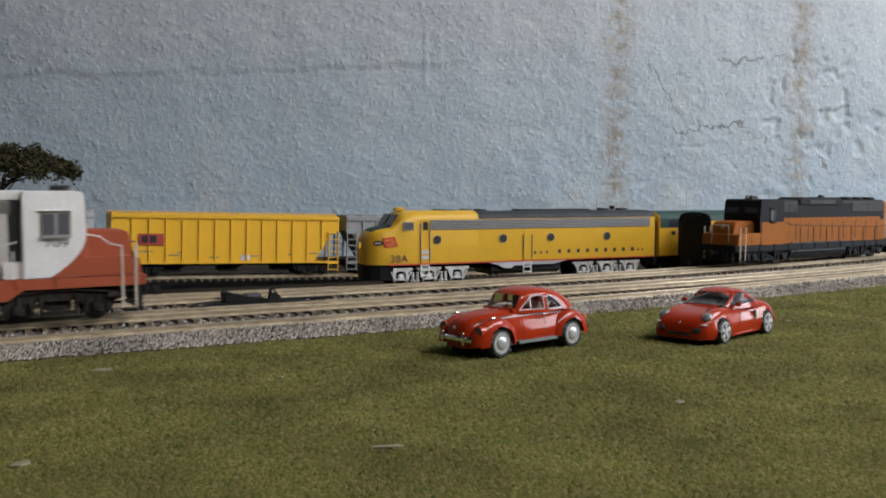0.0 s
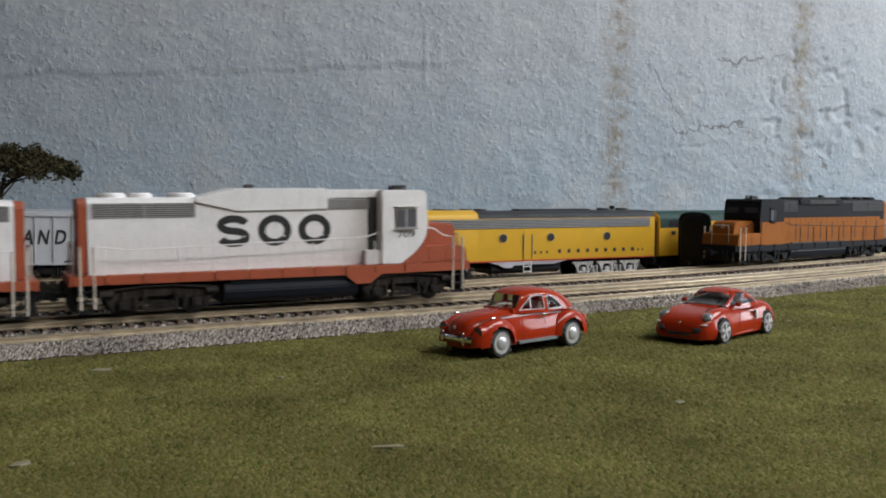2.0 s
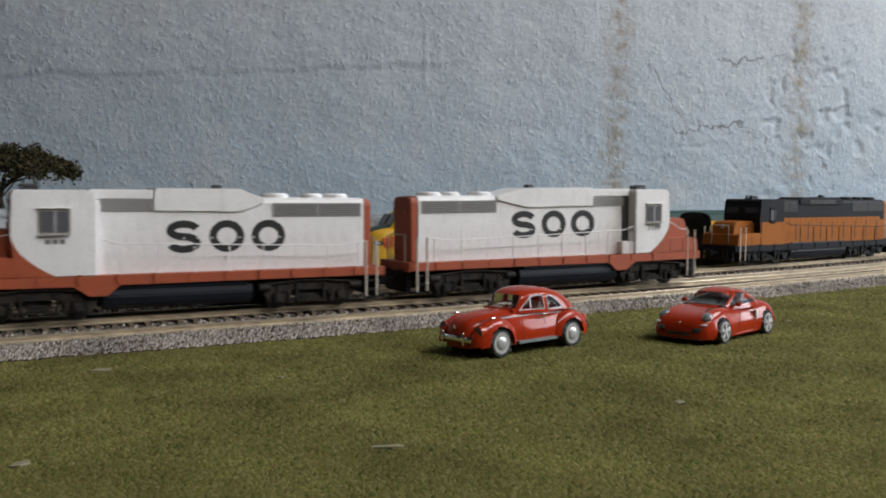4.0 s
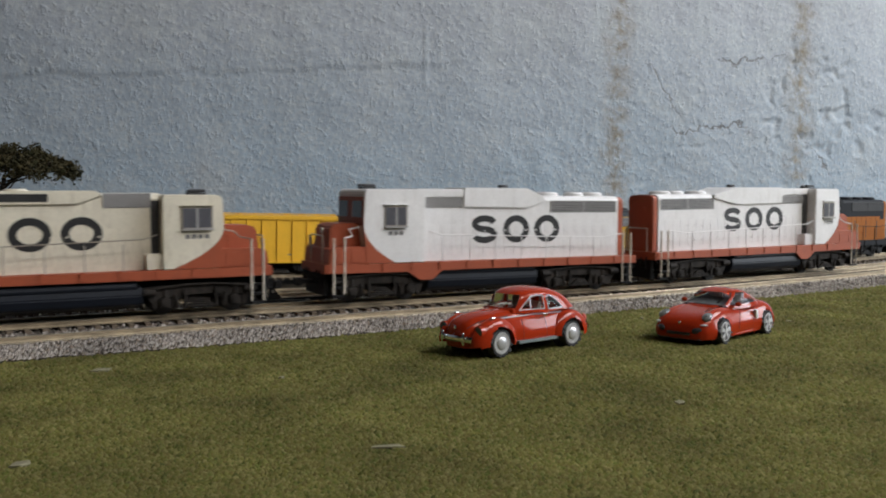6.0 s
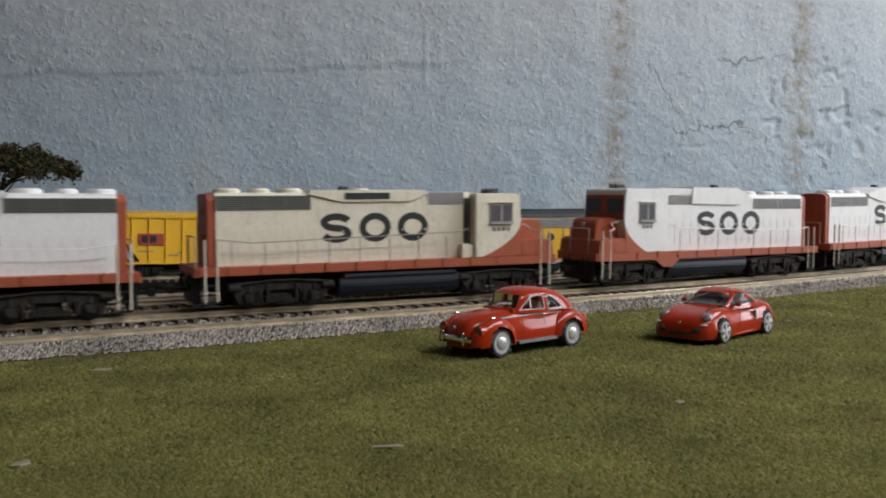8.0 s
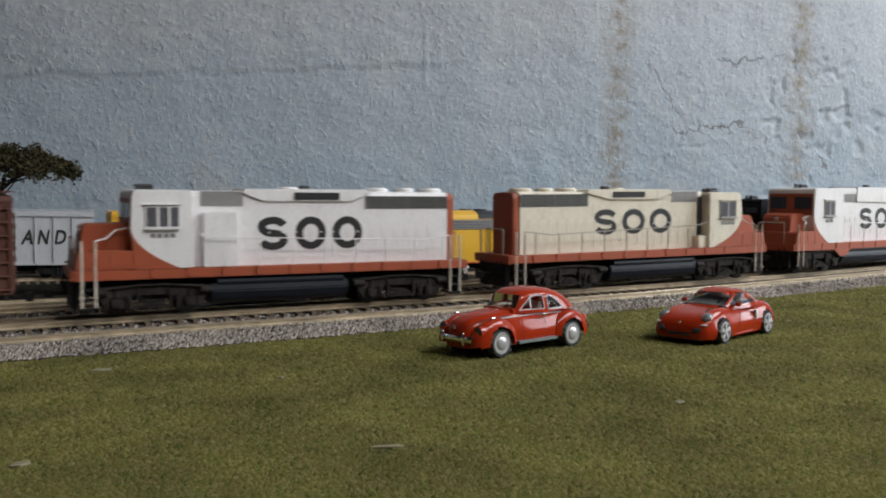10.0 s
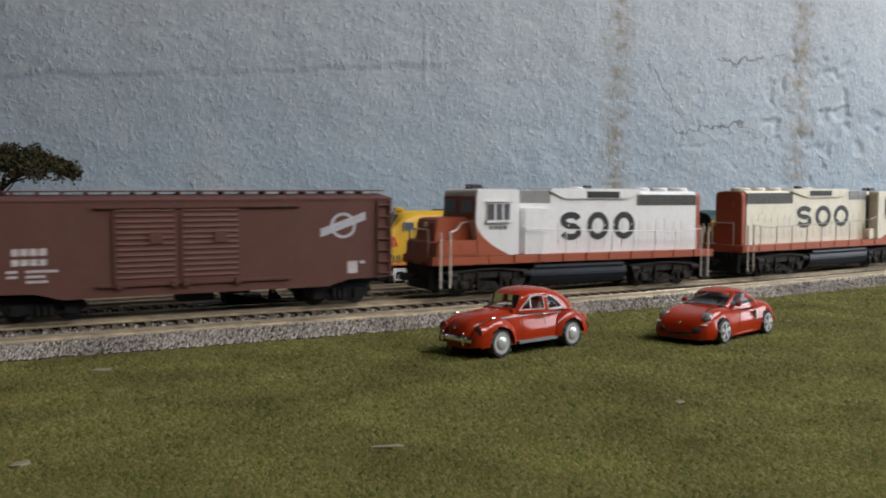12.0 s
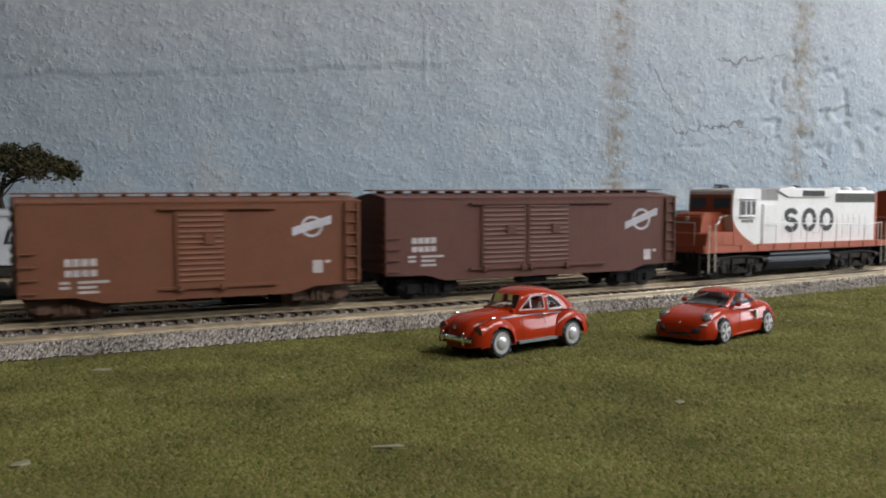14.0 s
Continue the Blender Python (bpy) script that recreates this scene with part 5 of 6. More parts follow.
def hopper(label, mat, word=""):
    """A three-bay covered hopper, 187 mm long: ribbed sides, slope sheets, outlet bays, ladders, roof walk."""
    t = thing("covered_hopper", label, "hopper car", "hopper cars in the yard")
    L, hw, top, sill = 93.5, 16.0, 49.5, 11.5
    prof = [(-L, top), (L, top), (L, top - 12), (L - 6, top - 14), (L - 22, sill), (-L + 22, sill), (-L + 6, top - 14), (-L, top - 12)]
    body = part("body", prism(prof, -hw, hw, 0.3), mat, t)
    for sy in (1, -1):
        y0, y1 = sorted((sy * hw, sy * (hw + 0.9)))
        for k in range(13):
            x = -78 + k * 13
            z0 = sill if abs(x) < 70 else sill + (abs(x) - 70) * 1.4
            part("rib", box(x - 0.6, x + 0.6, y0, y1, z0, top - 2.4, 0.15), mat, body)
        part("top_chord", box(-L, L, min(sy * hw, sy * (hw + 1.3)), max(sy * hw, sy * (hw + 1.3)), top - 2.6, top + 0.4, 0.2), mat, body)
        part("side_sill", box(-L + 15, L - 15, min(sy * hw, sy * (hw + 1.0)), max(sy * hw, sy * (hw + 1.0)), sill - 1.2, sill + 0.6, 0.2), mat, body)
        for sx in (1, -1):
            st = prism([(sx * (L - 0.4), sill - 1), (sx * (L - 0.4), top - 11), (sx * (L - 1.6), top - 11), (sx * (L - 1.6), sill - 1)], y0, y1)
            prism([(sx * (L - 9), sill - 1), (sx * (L - 9), top - 20), (sx * (L - 10.2), top - 20), (sx * (L - 10.2), sill - 1)], y0, y1, 0, st)
            box(min(sx * L, sx * (L - 18)), max(sx * L, sx * (L - 18)), y0, y1, sill - 1.4, sill + 0.4, 0, st)
            part("end_post", st, mat, body)
            ld = bmesh.new()
            for k in range(7):
                z = sill - 7 + k * 5.2
                tube([(sx * (L - 0.8), sy * (hw + 1), z), (sx * (L - 9.6), sy * (hw + 1), z)], 0.45, ld)
            for dx in (0.8, 9.6):
                tube([(sx * (L - dx), sy * (hw + 1), sill - 8), (sx * (L - dx), sy * (hw + 1), top - 12)], 0.45, ld)
            part("ladder", ld, mat, body)
        if word:
            for k, ch in enumerate(word):
                lettering(ch, -sy * (34.7 + k * 11.6), sy * (hw + 0.25), 26, 11, 8.6, M_LETTER, t, sy, "letter", 0.025, 0.22)
        else:
            plate = part("panel", box(min(-sy * -73, -sy * -54), max(-sy * -73, -sy * -54), min(sy * hw, sy * (hw + 1.0)), max(sy * hw, sy * (hw + 1.0)), 25.5, 34.5, 0.2), M_PLATE, t, "red and black emblem panel")
            for x0, x1 in ((-71, -66), (-64.5, -59.5)):
                part("bar", box(min(-sy * x0, -sy * x1), max(-sy * x0, -sy * x1), min(sy * hw, sy * (hw + 1.15)), max(sy * hw, sy * (hw + 1.15)), 27.5, 33), M_LETTER, plate)
            for x0, x1, z in ((-73, -62, 20), (-50, -42, 17), (-43, -38, 19), (14, 24, 16), (-18, -10, 15), (48, 53, 17), (67, 76, 18)):
                part("marking_bar", box(min(-sy * x0, -sy * x1), max(-sy * x0, -sy * x1), min(sy * hw, sy * (hw + 0.12)), max(sy * hw, sy * (hw + 0.12)), z, z + 0.9), M_FADED2, body)
            part("label_plate", box(min(-sy * 8, -sy * 16), max(-sy * 8, -sy * 16), min(sy * hw, sy * (hw + 0.15)), max(sy * hw, sy * (hw + 0.15)), 13, 17.5), M_DECAL, body)
    for x in (-46, 0, 46):
        bay = loft([[(x - 16, -13, sill + 0.5), (x + 16, -13, sill + 0.5), (x + 16, 13, sill + 0.5), (x - 16, 13, sill + 0.5)], [(x - 5, -9, 5), (x + 5, -9, 5), (x + 5, 9, 5), (x - 5, 9, 5)]])
        box(x - 7, x + 7, -11, 11, 3.6, 5.2, 0.3, bay)
        part("outlet_bay", bay, M_BLACK, t)
    rw = bmesh.new()
    for y in (-5, -2.5, 0, 2.5, 5):
        box(-L - 1, L + 1, y - 1.0, y + 1.0, top + 1.8, top + 2.3, 0, rw)
    for k in range(14):
        box(-L + 4 + k * 14, -L + 5.4 + k * 14, -6, 6, top - 0.2, top + 1.8, 0, rw)
    part("roof_walk", rw, mat, t)
    part("roof", section([(-hw, top), (-9, top + 1.2), (9, top + 1.2), (hw, top)], -L + 1, L - 1), mat, t)
    for sx in (1, -1):
        part("end_frame", box(min(sx * (L - 3), sx * L), max(sx * (L - 3), sx * L), -hw + 1, hw - 1, 8, 12.5, 0.3), M_BLACK, t)
        coupler(t, sx * L, sx)
        truck(t, sx * 70, M_BLACK, 20, 9.6, "truck", 11.5)
    part("centre_sill", box(-L + 2, L - 2, -3, 3, 8, 11.6), M_BLACK, t)
    return t


hopper("orange-yellow ribbed covered hopper with red emblem panel", M_YEL).matrix_world = YARD_B @ pose(-0.0935, 0, 0)
hopper("light grey covered hopper with bold black lettering", M_HGREY, "LAND").matrix_world = YARD_B @ pose(-0.2930, 0, 0)
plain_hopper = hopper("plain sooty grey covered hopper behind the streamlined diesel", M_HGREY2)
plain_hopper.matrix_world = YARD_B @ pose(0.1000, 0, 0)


def coach(label, roof_mat, L, upper, dark_end=True):
    """A passenger coach with rounded roof, window band, end diaphragms and four-wheel trucks."""
    t = thing("passenger_coach", label, "railway coach", "coaches in the yard")
    hw = 17.2

    def ring(x, w, z0, zt, sh):
        return [(x, -w, z0), (x, -w, sh), (x, -w * 0.9, sh + (zt - sh) * 0.55), (x, -w * 0.62, sh + (zt - sh) * 0.88), (x, 0, zt), (x, w * 0.62, sh + (zt - sh) * 0.88), (x, w * 0.9, sh + (zt - sh) * 0.55), (x, w, sh), (x, w, z0)]

    body = part("body", loft([ring(-L, hw, 13, 49, 43), ring(L, hw, 13, 49, 43)]), M_YELP, t)
    part("roof", loft([ring(-L + 0.2, hw + 0.25, 43, 49.6, 43.4), ring(L - 0.2, hw + 0.25, 43, 49.6, 43.4)]), roof_mat, t)
    for sy in (1, -1):
        y0, y1 = sorted((sy * (hw - 0.5), sy * (hw + 0.2)))
        if upper:
            part("upper_panel", box(-L + 0.5, L - 0.5, y0, y1, 35.8, 43.2), M_GREEN, body, "dark green window band")
        n = int((L - 14) / 20)
        for k in range(-n, n + 1):
            y2, y3 = sorted((sy * (hw - 0.5), sy * (hw + 0.32)))
            part("window", box(k * 20 - 6, k * 20 + 6, y2, y3, 31 if not upper else 36.6, 38 if not upper else 42, 0.15), M_WINDOW, body)
        part("letter_board", box(-L + 12, -L + 16, y0, y1 + 0.0, 30, 33), M_ROOFG, body)
    for sx in (1, -1):
        dia = loft([[(sx * (L + a), y * g, 12 + (z - 12) * g) for y, z in ((-13, 6), (-14, 40), (-9, 46.5), (0, 48.6), (9, 46.5), (14, 40), (13, 6))] for a, g in ((-0.5, 1.0), (1.5, 1.0), (2.2, 0.9))])
        part("diaphragm", dia, M_LOCOBLK if dark_end else M_ROOFG, t, "ribbed end diaphragm")
        part("end_panel", loft([ring(sx * L, hw + 0.1, 12.5, 49.3, 43), ring(sx * (L + 0.5), hw, 12.5, 49.0, 42.8)]), M_LOCOBLK if dark_end else M_YELP, t, "painted coach end")
        truck(t, sx * (L - 24), M_BLACK, 26, 10, "truck", 12.5)
        coupler(t, sx * L, sx)
    part("underframe", box(-L + 4, L - 4, -13, 13, 5.5, 13.2, 0.6), M_BLACK, t)
    return t


coach("yellow and dark green passenger coach behind the diesel", M_GREEN, 75, True, False).matrix_world = YARD_A @ pose(0.3125, 0, YARD_DROP)
coach("yellow coach with dark green roof and black end", M_GREEN, 55, False).matrix_world = YARD_C @ pose(-0.0185, 0, 0)

# trucks reach down to the yard rails
for ob in [o for o in scene.objects if o.parent and o.name.startswith("truck") and o.parent.name.split(".")[0] == "streamlined_diesel"]:
    ob.matrix_basis = Matrix.Translation((0, 0, -YARD_DROP)) @ Matrix.Diagonal((1, 1, 1.27, 1))
for ob in [o for o in scene.objects if o.parent and o.name.startswith("truck") and o.parent.name == "passenger_coach"]:
    ob.matrix_basis = Matrix.Translation((0, 0, -YARD_DROP)) @ Matrix.Diagonal((1, 1, 1.25, 1))

# ---------------------------------------------------------------- toy cars on the turf


def curve(points, x):
    """A smooth reading of a table with falling first column."""
    pts = points if points[0][0] < points[-1][0] else points[::-1]
    if x <= pts[0][0]:
        return pts[0][1]
    for i in range(len(pts) - 1):
        (a, va), (b, vb) = pts[i], pts[i + 1]
        if x <= b:
            m = (vb - va) / (b - a)
            m0 = m if i == 0 else (vb - pts[i - 1][1]) / (b - pts[i - 1][0])
            m1 = m if i + 2 >= len(pts) else (pts[i + 2][1] - va) / (pts[i + 2][0] - a)
            h, f = b - a, (x - a) / (b - a)
            return va * (1 + 2 * f) * (1 - f) ** 2 + m0 * h * f * (1 - f) ** 2 + vb * f * f * (3 - 2 * f) + m1 * h * f * f * (f - 1)
    return pts[-1][1]


def tub(tops, widths, low, square, hump, wells, n=120, m=56):
    """The lower body of a car as quads: rounded sections along x, open round the wheels."""
    x0, x1 = tops[0][0], tops[-1][0]
    rings = []
    for i in range(n + 1):
        f = i / n
        f = f - math.sin(2 * math.pi * f) / (2 * math.pi) * 0.6
        x = x0 + (x1 - x0) * f
        zt, w = curve(tops, x), curve(widths, x)
        row = []
        for j in range(m + 1):
            a = math.pi * j / m
            c, s_ = math.cos(a), math.sin(a)
            up = s_ ** (2 / square)
            y = (1 if c >= 0 else -1) * w * abs(c) ** (2 / square) * (0.95 + 0.05 * math.sin(min(1, up * 1.6) * math.pi))
            row.append((x, y, low + (zt - low) * up + hump(x, y) * up))
        rings.append(row)
    quads = []
    for i in range(n):
        for j in range(m):
            q = (rings[i][j], rings[i + 1][j], rings[i + 1][j + 1], rings[i][j + 1])
            cx, cy, cz = (sum(v[k] for v in q) / 4 for k in range(3))
            if not any((cx - wx) ** 2 + (cz - wz) ** 2 < r * r and abs(cy) > inner for wx, wz, r, inner in wells):
                quads.append(q)
    return quads + [tuple(rings[0]), tuple(rings[-1])]


def cabin(levels, regions, square=3.4, n=168, m=40):
    """The upper body as stacked rounded rings, sorted into panels by regions(x, y, z, front, half width)."""
    zs = [v[0] for v in levels]
    rings = []
    for i in range(m + 1):
        f = i / m
        z = zs[0] + (zs[-1] - zs[0]) * (1 - (1 - f) ** 1.35)
        xf, xr, w = (curve([(v[0], v[k]) for v in levels], z) for k in (1, 2, 3))
        row = []
        for j in range(n):
            a = 2 * math.pi * j / n
            c, s_ = math.cos(a), math.sin(a)
            px, py = (1 if c >= 0 else -1) * abs(c) ** (2 / square), (1 if s_ >= 0 else -1) * abs(s_) ** (2 / square)
            row.append(((xf + xr) / 2 + (xf - xr) / 2 * px, w * py * (1 - 0.10 * max(0, px) - 0.11 * max(0, -px)), z))
        rings.append((row, xf, w))
    groups = {}
    for (a, xf, w), (b, _, _) in zip(rings, rings[1:]):
        for j in range(n):
            q = (a[j], a[(j + 1) % n], b[(j + 1) % n], b[j])
            c = [sum(v[k] for v in q) / 4 for k in range(3)]
            groups.setdefault(regions(*c, xf, w), []).append(q)
    groups.setdefault(("body", 0), []).append(tuple(rings[-1][0]))
    return groups


def panel(name, quads, mat, parent, label=""):
    b = bmesh.new()
    seen = {}
    for q in quads:
        vs = []
        for p in q:
            key = tuple(round(c, 4) for c in p)
            if key not in seen:
                seen[key] = b.verts.new(p)
            if seen[key] not in vs:
                vs.append(seen[key])
        if len(vs) > 2:
            try:
                b.faces.new(vs)
            except ValueError:
                pass
    return part(name, b, mat, parent, label, True)


def ball(x, y, z, rx, ry, rz, turn=None, seg=20):
    b = bmesh.new()
    bmesh.ops.create_uvsphere(b, u_segments=seg, v_segments=seg // 2 + 2, radius=1)
    b.transform(Matrix.Translation((x, y, z)) @ (turn or Matrix()) @ Matrix.Diagonal((rx, ry, rz, 1)))
    return b


def mudguard(x, y, z, rx, ry, rz, wx, wz, r, low):
    """A rounded wing with a round wheel opening."""
    b = ball(x, y, z, rx, rz, ry, pose(0, 0, 0, 90), 56)
    b.faces.ensure_lookup_table()
    gone = [f for f in b.faces if f.calc_center_median().z < low or (f.calc_center_median().x - wx) ** 2 + (f.calc_center_median().z - wz) ** 2 < r * r]
    bmesh.ops.delete(b, geom=gone, context="FACES")
    return b


def wheel(t, x, y, r, wide, rim_mat, spokes, side):
    """A tyre with a dished rim: a domed hubcap, or five twin spokes."""
    w = disc(x, y, r, r, wide, "y", 36)
    bmesh.ops.bevel(w, geom=[e for e in w.edges if any(len(f.verts) > 6 for f in e.link_faces)], offset=0.7, segments=3, affect="EDGES")
    wob = part("wheel", w, M_RUBBER, t, "", True)
    face = y + side * wide / 2
    circle = [(math.cos(g * math.pi / 14), math.sin(g * math.pi / 14)) for g in range(29)]
    part("rim", tube([(x + c * r * 0.72, face + side * 0.05, r + s * r * 0.72) for c, s in circle], 0.24), rim_mat, wob, "bright rim edge")
    if spokes:
        part("brake", disc(x, face - side * 0.05, r, r * 0.70, 0.3, "y", 28), M_DARK, wob)
        part("hub", disc(x, face + side * 0.25, r, r * 0.17, 0.7, "y", 14), rim_mat, wob)
        for i in range(spokes):
            for lean in (-9, 9):
                b = prism([(-0.28, 0.3), (0.28, 0.3), (0.42, r * 0.70), (-0.42, r * 0.70)], -0.25, 0.25, 0.1)
                b.transform(Matrix.Translation((x, face + side * 0.2, r)) @ pose(0, 0, 0, 0, 360 / spokes * i + lean))
                part("spoke", b, rim_mat, wob)
    else:
        part("wheel_disc", disc(x, face, r, r * 0.70, 0.3, "y", 28), M_HUB, wob, "dull silver wheel disc")
        cap = ball(x, face + side * 0.1, r, r * 0.47, 0.75, r * 0.47)
        part("hubcap", cap, rim_mat, wob, "bright domed hubcap", True)


def car_seat(t, x, y, z, wide):
    b = box(x - 2.5, x + 3, y - wide / 2, y + wide / 2, z, z + 2, 0.6)
    back = box(-0.8, 0.8, y - wide / 2, y + wide / 2, 0, 5.5, 0.6)
    back.transform(Matrix.Translation((x - 2.4, 0, z + 1)) @ pose(0, 0, 0, 0, -12))
    part("seat", join(b, back), M_SEAT, t, "pale moulded seat")


def steering_wheel(t, x, y, z):
    ring = [(x + math.cos(g * math.pi / 8) * 0.7, y + math.cos(g * math.pi / 8 + math.pi / 2) * 1.7, z + math.sin(g * math.pi / 8 + math.pi / 2 + math.pi / 2) * 1.6) for g in range(17)]
    part("steering_wheel", tube(ring, 0.2), M_LETTER, t)


M_SEAT = material("pale_seat_plastic", (0.42, 0.39, 0.36), 0.6, grain=0.08, scale=600)
M_PANE = glass("clear_styrene_glazing", (0.86, 0.88, 0.86), 0.03)
M_LAMP = material("smoky_headlamp", (0.06, 0.065, 0.045), 0.25, grain=0.1, bump=0)
M_LENS = material("headlamp_lens", (0.15, 0.155, 0.15), 0.08, grain=0.05, bump=0, coat=0.8)
M_TRIM = material("silver_trim_paint", (0.72, 0.72, 0.74), 0.25, 0.35, grain=0.05, bump=0)


def beetle():
    t = thing("toy_car", "glossy red rounded vintage toy car standing on the turf", "toy car", "toy cars on the turf")
    tops = ((31.4, 7.6), (31.0, 10.0), (29.2, 12.6), (25.5, 14.3), (21, 15.2), (15, 15.7), (10, 16.0), (0, 15.4), (-10, 15.6), (-17, 16.4), (-22, 15.3), (-26.5, 12.2), (-29.6, 8.4), (-30.8, 6.0))
    widths = ((31.4, 3.6), (31.0, 5.0), (29.2, 6.8), (25.5, 8.2), (20, 9.4), (13, 10.2), (5, 10.9), (-5, 10.9), (-13, 10.2), (-20, 8.8), (-26.5, 6.8), (-29.6, 4.6), (-30.8, 3.2))

    def skin_y(x, z):
        zt, w = curve(tops, x), curve(widths, x)
        up = min(0.999, max(0.0, (z - 3.6) / (zt - 3.6)))
        return w * (1 - up ** 3.6) ** (1 / 3.6) * (0.95 + 0.05 * math.sin(min(1, up * 1.6) * math.pi))

    panel("body", tub(tops, widths, 3.6, 3.6, lambda x, y: 0.0, ((19.5, 5.1, 6.0, 5.5), (-17.8, 5.1, 6.0, 5.5))), M_CAR, t)
    levels = ((14.6, 12.6, -26.0, 10.4), (16, 11.6, -24.0, 10.15), (18, 10.2, -21.6, 9.75), (20, 8.6, -18.2, 9.3), (21.3, 7.0, -15.0, 8.5), (22.3, 5.0, -11.4, 7.1), (22.95, 2.2, -7.2, 4.7), (23.3, 0.2, -4.0, 2.0))

    def zone(x, y, z, xf, w):
        side = 1 if y > 0 else -1
        if x > xf - 3.0 and abs(y) < w * 0.74 and 16.2 < z < 20.9:
            return ("windscreen", 0)
        if abs(y) > w * 0.72:
            if 15.5 < z < 20.4 - max(0.0, x - 0.5) * 0.18 and -3.9 < x < 7.4 - (z - 15.5) * 1.12:
                return ("front_window", side)
            if 15.3 < z < 20.3 and -14.2 + max(0.0, z - 15.3) ** 1.35 * 0.72 < x < -6.0:
                return ("rear_side_window", side)
        if x < -10 and abs(y) < 4.4 and 17.0 < z < 20.4:
            return ("rear_window", 0)
        return ("body", 0)

    for (name, side), quads in cabin(levels, zone).items():
        if name == "body":
            panel("roof", quads, M_CAR, t)
        else:
            panel(name, quads, M_PANE, t).visible_shadow = False

    def glass_y(x, z):
        xf, xr, w = (curve([(v[0], v[k]) for v in levels], z) for k in (1, 2, 3))
        px = max(-0.98, min(0.98, (x - (xf + xr) / 2) / ((xf - xr) / 2)))
        return w * (1 - abs(px) ** 3.4) ** (1 / 3.4) * (1 - 0.10 * max(0, px) - 0.11 * max(0, -px))

    part("floor_pan", box(-25, 25, -6.5, 6.5, 3.2, 4.4, 0.4), M_LETTER, t)
    part("dashboard", box(8.5, 10.5, -8, 8, 13.5, 16.0, 0.4), M_CAR, t)
    for y in (-4, 4):
        car_seat(t, -1.5, y, 11.5, 6)
    car_seat(t, -13, 0, 11.5, 13)
    steering_wheel(t, 6.0, 4, 16.2)
    for sy in (1, -1):
        for pts in (((-3.9, 15.5), (7.4, 15.5), (4.6, 18), (1.9, 20.3), (-1, 20.5), (-3.9, 20.4), (-3.9, 15.5)), ((-14.2, 15.3), (-6, 15.3), (-6, 20.3), (-8.0, 20.0), (-10.6, 18.4), (-12.8, 16.6), (-14.2, 15.3))):
            part("window_trim", tube([(x, sy * (glass_y(x, z) + 0.05), z) for x, z in pts], 0.24), M_TRIM, t, "silver window trim")
        part("quarter_post", tube([(2.6, sy * (glass_y(2.6, 15.5) + 0.05), 15.5), (2.2, sy * (glass_y(2.2, 20.2) + 0.05), 20.2)], 0.22), M_TRIM, t)
        part("belt_strip", tube([(x, sy * (skin_y(x, 13.6 - abs(x - 2) * 0.02) + 0.1), 13.6 - abs(x - 2) * 0.02) for x in (22, 18, 14, 10, 6, 2, -2, -6, -10, -14, -17)], 0.24), M_TRIM, t, "bright belt strip")
        part("door_handle", box(-4.6, -2.2, min(sy * 10.2, sy * 11.5), max(sy * 10.2, sy * 11.5), 13.0, 13.9, 0.25), M_CHROME, t)
        for x in (7.2, -4.8):
            part("door_seam", tube([(x, sy * (skin_y(x, z) + 0.02), z) for z in (14, 12, 10, 8, 6, 5)], 0.09), M_LETTER, t)
        f = mudguard(20.2, sy * 8.6, 5.4, 10.6, 4.5, 8.6, 19.5, 5.1, 6.0, 4.2)
        r = mudguard(-18.6, sy * 8.6, 5.4, 10.2, 4.4, 8.6, -17.8, 5.1, 6.0, 4.4)
        part("front_mudguard", f, M_CAR, t, "", True)
        part("rear_mudguard", r, M_CAR, t, "", True)
        part("running_board", box(-9.5, 11, min(sy * 9.6, sy * 12.3), max(sy * 9.6, sy * 12.3), 3.9, 4.9, 0.3), M_BOARD, t, "grey-green running board")
        lamp = part("headlight", disc(27.4, sy * 9.3, 9.5, 2.1, 2.6, "x", 24), M_CAR, t)
        part("lens", ball(28.6, sy * 9.3, 9.5, 0.6, 1.8, 1.8), M_LAMP, lamp, "dark glassy lens", True)
        part("indicator", ball(22.0, sy * 9.9, 14.0, 1.3, 0.6, 0.6), M_CHROME, t, "", True)
        part("tail_light", ball(-27.0, sy * 9.2, 10.0, 1.0, 1.1, 1.6), M_EMBLEM, t, "", True)
        for x in (19.5, -17.8):
            wheel(t, x, sy * 10.4, 5.1, 2.8, M_HUB, 0, sy)
            part("wheel_well", disc(x, sy * 7.4, 5.6, 6.4, 1.0, "y", 28), M_LETTER, t)
    for sx in (1, -1):
        at = 32.2
        ys = [-11.2 + 1.4 * k for k in range(17)]
        band = bmesh.new()
        rows = [[band.verts.new((sx * (at - 4.6 * (abs(y) / 11.2) ** 2.4 + dx), y, z)) for dx, z in ((0, 5.7), (0.5, 6.3), (0.5, 7.2), (0, 7.8), (-0.3, 7.0), (-0.3, 6.4))] for y in ys]
        for a, b in zip(rows, rows[1:]):
            for i in range(6):
                band.faces.new((a[i], a[(i + 1) % 6], b[(i + 1) % 6], b[i]))
        band.faces.new(rows[0])
        band.faces.new(rows[-1][::-1])
        bumper = part("bumper", band, M_CHROME, t, "curved chrome bumper", True)
        for y in (-5.6, 5.6):
            part("overrider", ball(sx * (at + 0.1), y, 7.0, 0.8, 0.6, 2.4), M_CHROME, bumper, "", True)
    part("bonnet_badge", ball(31.2, 0, 10.6, 0.4, 0.8, 0.8), M_CHROME, t, "", True)
